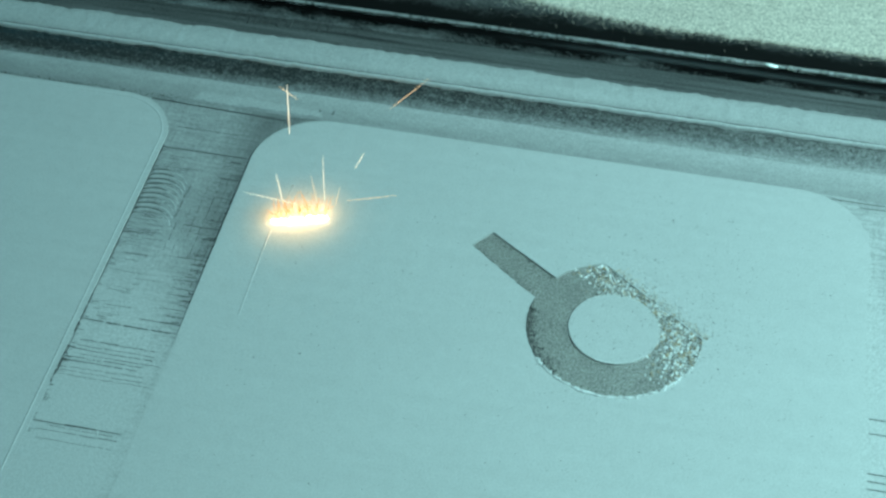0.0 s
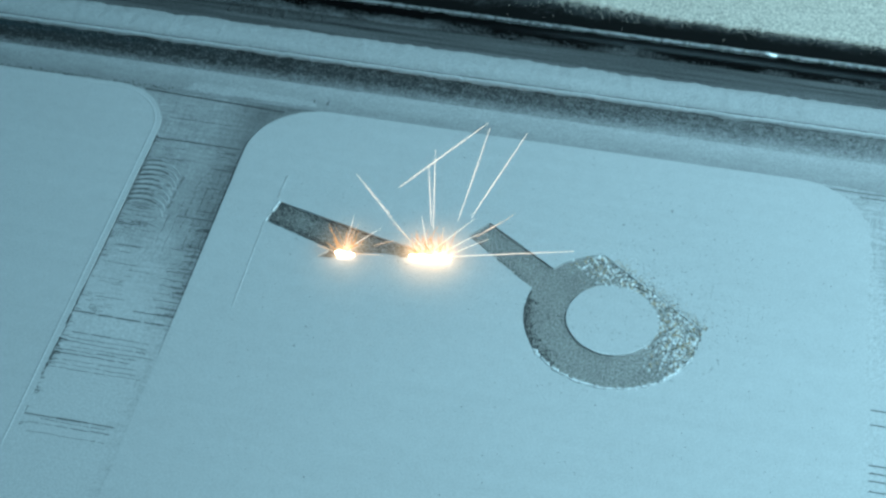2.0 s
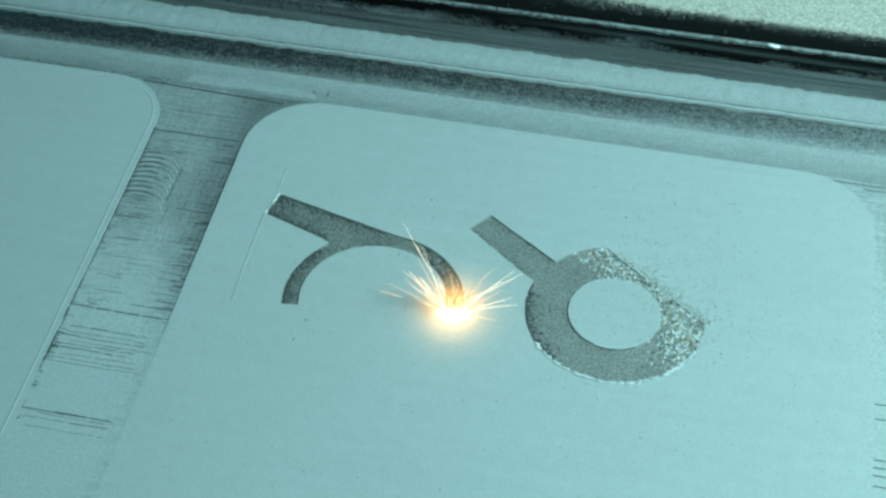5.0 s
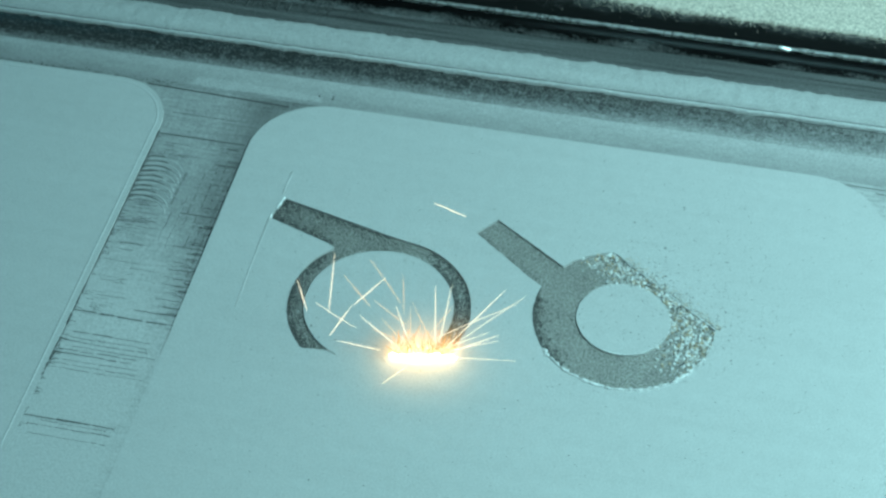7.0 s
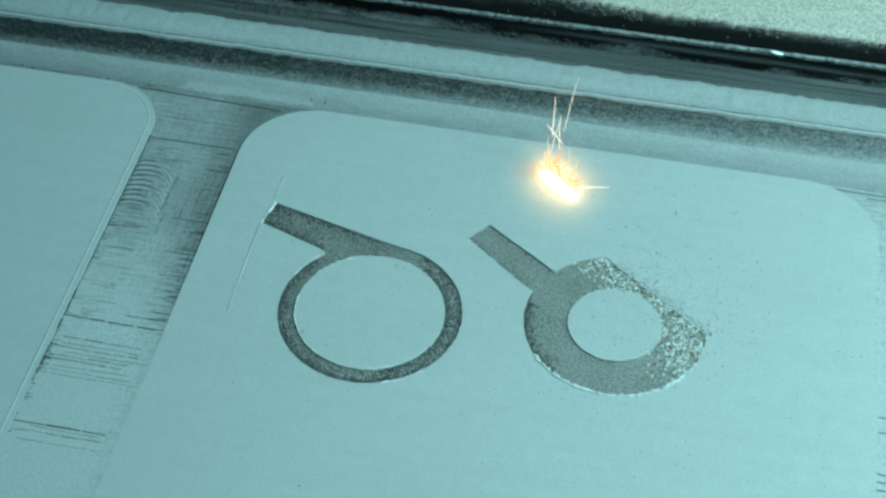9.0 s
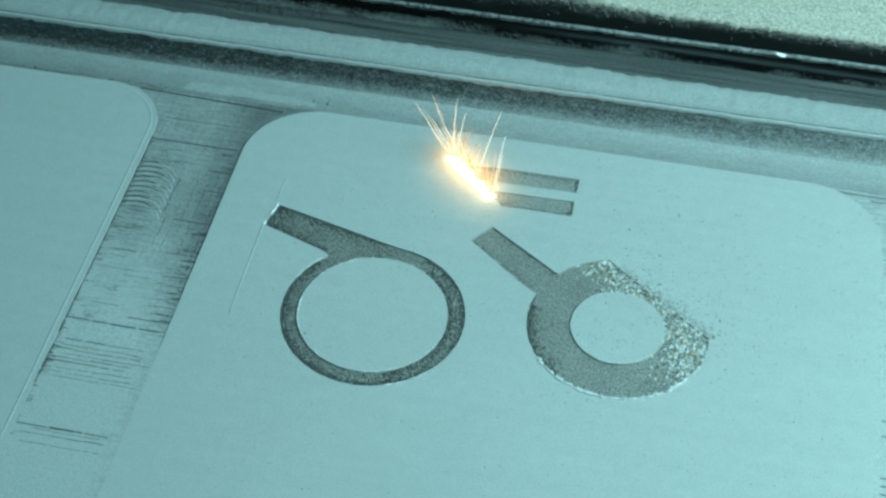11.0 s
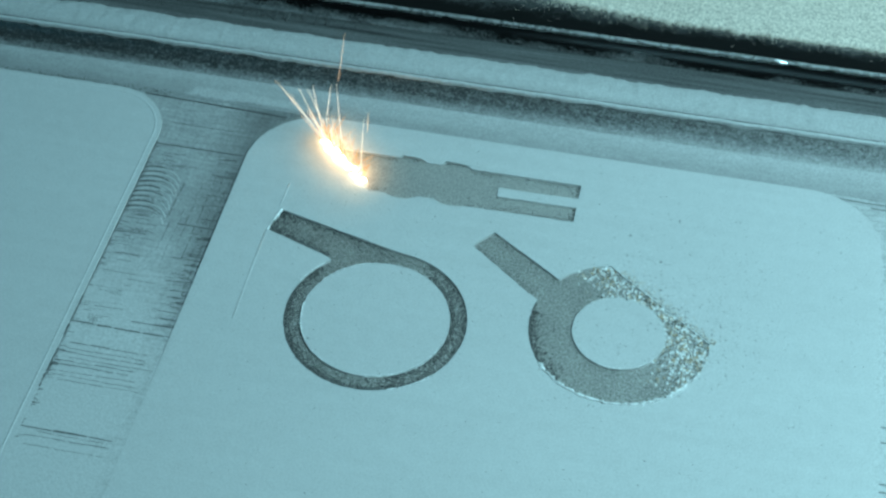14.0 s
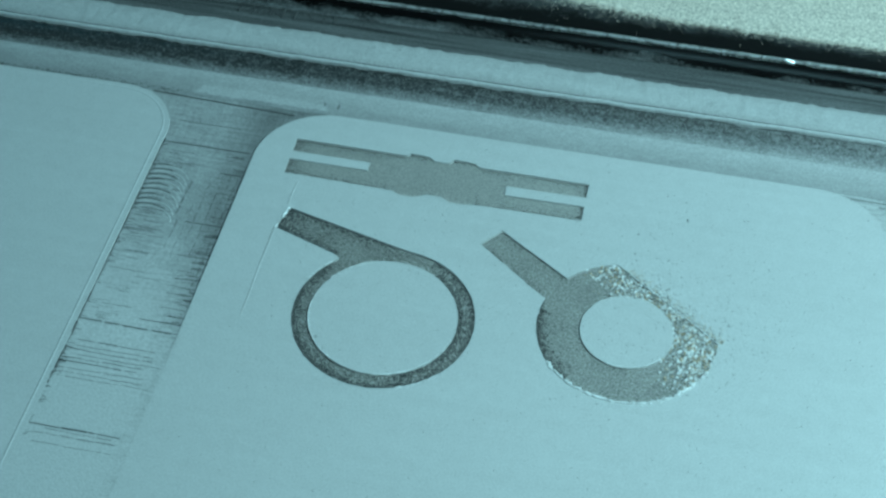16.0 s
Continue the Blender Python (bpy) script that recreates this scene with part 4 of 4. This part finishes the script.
# seconds from which it holds, mean lean of the plume, its spread, share of sparks in flight
PLUME = [(0.0, 0.0, 1.0, 0.40), (0.15, 0.0, 1.0, 0.15), (0.25, 0.0, 1.0, 0.5), (0.65, 0.0, 0.8, 0.12), (0.85, 0.0, 1.0, 0.6), (1.15, 0.0, 1.0, 0.25),
         (1.25, 0.0, 1.0, 0.55), (2.35, 0.0, 1.0, 0.4), (4.25, 0.0, 1.0, 0.45), (6.75, 0.0, 1.0, 0.35), (6.95, 0.0, 1.1, 0.7), (7.05, 0.0, 1.0, 0.5), (7.95, -0.45, 0.3, 0.3),
         (8.05, 0.1, 0.2, 0.3), (8.15, 0.7, 0.25, 0.3), (8.25, -0.4, 0.35, 0.4), (8.35, -0.15, 0.3, 0.4), (8.45, 0.12, 0.45, 0.4), (8.55, 0.1, 0.25, 0.4),
         (8.75, -0.05, 0.5, 0.35), (8.95, -0.2, 0.35, 0.25), (9.25, -0.25, 0.4, 0.4), (12.9, -0.12, 0.35, 0.5), (13.9, -0.3, 0.35, 0.5), (14.9, -0.12, 0.5, 0.65), (15.25, 0.05, 0.35, 0.5), (15.35, -0.6, 0.3, 0.1),
         (15.45, -0.05, 0.4, 0.45), (15.55, 0.3, 0.25, 0.5)]


# the large streaks: at each time, (x, z) to (x, z) over the melt line, then (x, y) to (x, y) low over the powder
RISING = {
    0.0: [(-43.3, 32.6, -43.5, 20.8), (-46.6, 11.3, -45.7, 4.1)],
    0.5: [(-54.9, 17.7, -47.6, 8.4), (-54.8, 14.3, -47.4, 5.9), (-45.8, 32.2, -44.7, 23.8), (-43.9, 23.1, -41.2, 9.7), (-40.4, 24.6, -39.5, 7.0), (-40.2, 21.5, -37.9, 13.7), (-43.9, 24.7, -42.2, 22.8), (-33.5, 9.8, -36.5, 3.5)],
    1.0: [(-26.9, 21.6, -32.0, 5.2), (-26.8, 16.4, -26.4, 5.5), (-42.5, 17.3, -35.7, 4.4), (-37.6, 19.0, -33.9, 3.9), (-17.2, 9.2, -25.8, 2.2), (-31.2, 13.8, -32.7, 3.4)],
    1.5: [(-12.7, 34.7, -16.3, 22.4), (-27.8, 21.0, -27.7, 5.7), (-19.5, 2.2, -10.8, 0.9), (-33.3, 10.1, -30.2, 4.2), (-21.5, 13.5, -26.8, 4.9), (-14.3, 10.5, -19.5, 3.8)],
    2.0: [(-7.3, 33.8, -13.2, 7.0), (-0.3, 35.1, -11.9, 7.3), (-8.1, 32.2, -22.3, 15.6), (-16.6, 25.6, -16.9, 6.2), (6.9, 6.7, -13.8, 1.0), (-17.7, 22.1, -17.2, 7.1)],
    2.5: [(-15.5, 27.4, -15.6, 11.8), (-27.3, 9.9, -33.0, 0.6), (-6.6, 15.2, -11.9, 5.3), (-6.8, 12.3, -11.2, 5.9), (-22.2, 1.0, -16.9, 1.5)],
    3.0: [(-22.2, 18.8, -14.7, 4.4), (-9.5, 25.0, -11.9, 10.0), (-2.8, 22.5, -10.8, 4.3), (-15.4, 16.9, -14.4, 9.5), (-28.4, 18.1, -34.3, 6.4), (-9.0, 0.1, -4.1, 1.2), (-21.8, 1.0, -16.1, 0.9), (-13.0, 15.6, -12.9, 6.8)],
    3.5: [(-39.2, 10.9, -38.6, 3.2), (-38.1, 12.2, -37.8, 2.9), (-33.5, 12.7, -36.4, 3.7), (-31.5, 11.1, -35.0, 3.5), (-0.1, 26.0, -3.1, 19.0), (-10.1, 2.0, -6.8, 0.6), (-27.6, 15.8, -23.7, 17.3)],
    4.0: [(-44.8, 10.6, -41.0, 1.0), (-41.8, 9.2, -39.9, 1.6), (-39.3, 11.7, -38.8, 2.4), (6.6, 25.4, 1.3, 19.1), (-29.9, 4.9, -35.7, 1.0)],
    6.5: [(-4.9, 9.8, -12.2, 0.7), (-14.7, 13.8, -12.2, 3.5), (-11.7, 16.2, -12.2, 3.5)],
    7.0: [(-25.1, 7.8, -18.5, 1.0), (-13.2, 17.3, -13.2, 2.8), (-10.6, 17.9, -12.5, 4.0), (-2.5, 18.4, -11.2, 3.3), (-2.8, 8.3, -10.2, 2.5), (-29.0, 0.9, -21.5, 0.2), (-28.5, 21.2, -30.2, 6.6), (-20.5, 17.4, -26.0, 9.6), (-26.0, 10.1, -30.3, 1.1), (-12.9, 34.8, -8.6, 33.1), (-19.3, 11.2, -17.5, 3.7), (-34.7, 13.3, -33.7, 6.9)],
    7.5: [(-14.2, 34.8, -14.8, 20.0), (-29.9, 11.3, -27.9, 0.8), (-23.6, 18.0, -22.8, 3.0), (-18.3, 20.9, -19.2, 4.7), (-11.3, 20.8, -14.9, 4.0), (-3.7, 14.8, -11.2, 3.0)],
    8.0: [(-48.3, 11.1, -44.5, 5.2), (-44.9, 19.3, -42.1, 7.6), (-43.0, 16.9, -40.0, 7.0), (-45.7, 11.6, -43.0, 4.5)],
    9.0: [(-0.8, 18.2, -0.9, 9.8), (-2.4, 12.5, 1.1, 7.8)],
    12.5: [(-38.9, 15.8, -35.9, 7.0), (-35.0, 16.5, -32.6, 4.5), (-27.9, 18.6, -30.2, 5.8), (-33.5, 20.6, -31.4, 3.9)],
    13.0: [(-31.2, 20.0, -33.1, 6.7), (-36.0, 14.0, -34.8, 5.0), (-33.3, 17.1, -34.1, 6.4), (-29.9, 13.9, -32.1, 5.5)],
    13.5: [(-39.9, 24.1, -39.9, 7.2), (-40.1, 22.2, -39.9, 8.1), (-35.8, 20.4, -37.6, 9.6), (-32.3, 19.6, -35.3, 11.0), (-34.8, 15.9, -36.1, 6.0), (-43.5, 9.9, -41.4, 5.4), (-30.5, 9.0, -33.9, 2.4), (-32.6, 14.3, -34.3, 6.4)],
    14.5: [(-54.5, 20.5, -50.6, 5.8), (-49.4, 17.0, -48.2, 4.7), (-44.4, 20.9, -46.2, 6.7), (-40.4, 16.4, -45.2, 4.6), (-50.3, 19.8, -48.7, 6.2)],
    15.0: [(-60.4, 22.7, -50.6, 3.6), (-55.4, 22.4, -49.4, 5.2), (-51.1, 26.9, -48.3, 6.8), (-46.0, 31.5, -46.8, 8.5), (-41.8, 16.1, -45.2, 6.1), (-60.4, 11.1, -51.8, 0.6)],
    15.5: [(-34.1, 26.8, -31.3, 8.6), (-36.4, 13.7, -33.2, 4.9), (-30.0, 19.5, -30.7, 7.1), (-24.9, 6.7, -27.9, 2.1)],
}
SKIMMING = {
    0.5: [(-27.6, 6.8, -21.1, 3.9)],
    1.5: [(-16.3, 58.6, -19.4, 37.3)],
    3.0: [(-17.3, -3.1, -14.2, 0.3)],
    6.5: [(-33.0, -11.0, -19.3, -7.8)],
    7.0: [(-19.9, -18.3, -16.9, -14.1)],
    9.0: [(2.2, 31.6, 9.6, 33.2)],
}
STREAK_SIZES = (3, 5, 7, 9, 11, 14, 18, 22)
streaks = {}
for size in STREAK_SIZES:
    me = mesh_of("streak", needle(size, 0.075 if size > 4 else 0.1, 0.0), SPARK[0])
    streaks[size] = []
    for _ in range(9):
        ob = new("streak", me)
        ob.parent = fire
        streaks[size].append(ob)


def streak_rows():
    """Which streak flies when: {object: [(seconds, pose), ...]}."""
    rows = {}
    for t in sorted(set(RISING) | set(SKIMMING)):
        line, _ = fire_at(round(t * 10))
        y = (line[1] + line[3]) / 2 if t < 8.7 else line[1] - 1
        ends = [(Vector((a, y, b)), Vector((c, y, d))) for a, b, c, d in RISING.get(t, [])]
        ends += [(Vector((a, b, 1.0)), Vector((c, d, 1.0))) for a, b, c, d in SKIMMING.get(t, [])]
        taken = {}
        for p, q in ends:
            if (q - p).z < 0 or ((q - p).z == 0 and q.x < p.x):
                p, q = q, p
            size = min(STREAK_SIZES, key=lambda v: abs(v - (q - p).length))
            ob = streaks[size][taken.get(size, 0)]
            taken[size] = taken.get(size, 0) + 1
            way = (q - p).normalized()
            foot = (p + q) / 2 - way * size / 2
            turn = Vector((0, 0, 1)).rotation_difference(way).to_matrix().to_4x4()
            rows.setdefault(ob, []).append((t, [Matrix.Translation((foot + way * step) * MM) @ turn for step in (-0.5, 0.5)]))
    return rows


def motions():
    up = pose(0, 0, 0)
    down = pose(0, 0, -0.62 * MM)
    for ob, t in patches:
        t = max(0.14, t)
        walk(ob, [(0.0, up), (t - 0.1, up), (t, down), (16.0, down)])
    for ob, t in late_rims:
        walk(ob, [(0.0, down), (t - 0.15, down), (t, up), (16.0, up)])
    shots = [(n / 10, *fire_at(n)) for n in range(161)]
    tick = 1 / FPS
    for i, ob in enumerate(beads):
        rows = []
        for t, line, second in shots:
            if line is None:
                x, y, z = 0.0, 0.0, -20.0
            elif second and i >= BEADS - 3:
                x, y, z = second[0] + (i - BEADS + 2) * 0.6, second[1], 0.15
            else:
                k = i / (BEADS - 4 if second else BEADS - 1)
                if t > 8.75:
                    k = 0.03 + 0.85 * k ** 1.25
                x, y = line[0] + (line[2] - line[0]) * k, line[1] + (line[3] - line[1]) * k
                y, z = y + 0.25 * math.sin(i * 2.4 + t * 9), 0.15
            m = pose(x * MM, y * MM, z * MM)
            rows += [(t - tick, m), (t + tick, m)] if 0 < t < 16 else [(t, m)]
        walk(ob, rows)
    sunk = pose(0, 0, -34 * MM)
    for ob, flights in streak_rows().items():
        rows = []
        for t, (first, last) in flights:
            rows += [(t - 2 * tick, sunk), (t - tick, first)] if t > 0 else []
            rows += [(t, first), (t + tick, last)] if t == 0 else [(t + tick, last)]
            rows.append((t + 2 * tick, sunk))
        if flights[0][0] > 0:
            rows.insert(0, (0.0, sunk))
        walk(ob, rows + [(16.0, sunk)])
    for group in streaks.values():
        for ob in group:
            if ob.animation_data is None:
                bpy.data.objects.remove(ob)
    rn = random.Random(21)
    for n, ob in enumerate(sparks):
        base = rn.uniform(-1.25, 1.25)
        rows, shown = [], False
        hidden = pose(0, 0, -34 * MM)
        for t, line, second in shots:
            lean, spread, share = [p[1:] for p in PLUME if p[0] <= t + 0.001][-1]
            share *= 0.45 if t in RISING else 1.0
            if line is None or rn.random() > share:
                if shown or t in (0.0, 16.0):
                    rows.append((min(16.0, max(0.0, t - tick)), hidden))
                if t == 0.0 or 15.9 < t:
                    rows.append((t, hidden))
                shown = False
                continue
            if not shown and t > 0:
                rows.append((t - 2 * tick, hidden))
            k = rn.random() if t < 8.75 else rn.random() ** 2
            x, y = line[0] + (line[2] - line[0]) * k, line[1] + (line[3] - line[1]) * k
            if second and rn.random() < 0.2:
                x, y = second
            a = lean + (base + rn.uniform(-0.25, 0.25)) * spread
            d = Vector((math.sin(a), rn.gauss(0.12, 0.15), math.cos(a) + 0.12)).normalized()
            q = Vector((0, 0, 1)).rotation_difference(d).to_matrix().to_4x4()
            s = rn.uniform(0.2, 1.5) if rn.random() < 0.8 else rn.uniform(2.0, 12.0)
            for when_, far in ((t - tick, s), (t + tick, s + 0.8)):
                if when_ >= 0:
                    rows.append((when_, Matrix.Translation(Vector((x, y, 0.2)) * MM + d * far * MM) @ q))
            shown = True
        clean, last = [], -1
        for t, m in rows:
            if frame(t) > last:
                clean.append((t, m))
                last = frame(t)
        walk(ob, clean)


motions()
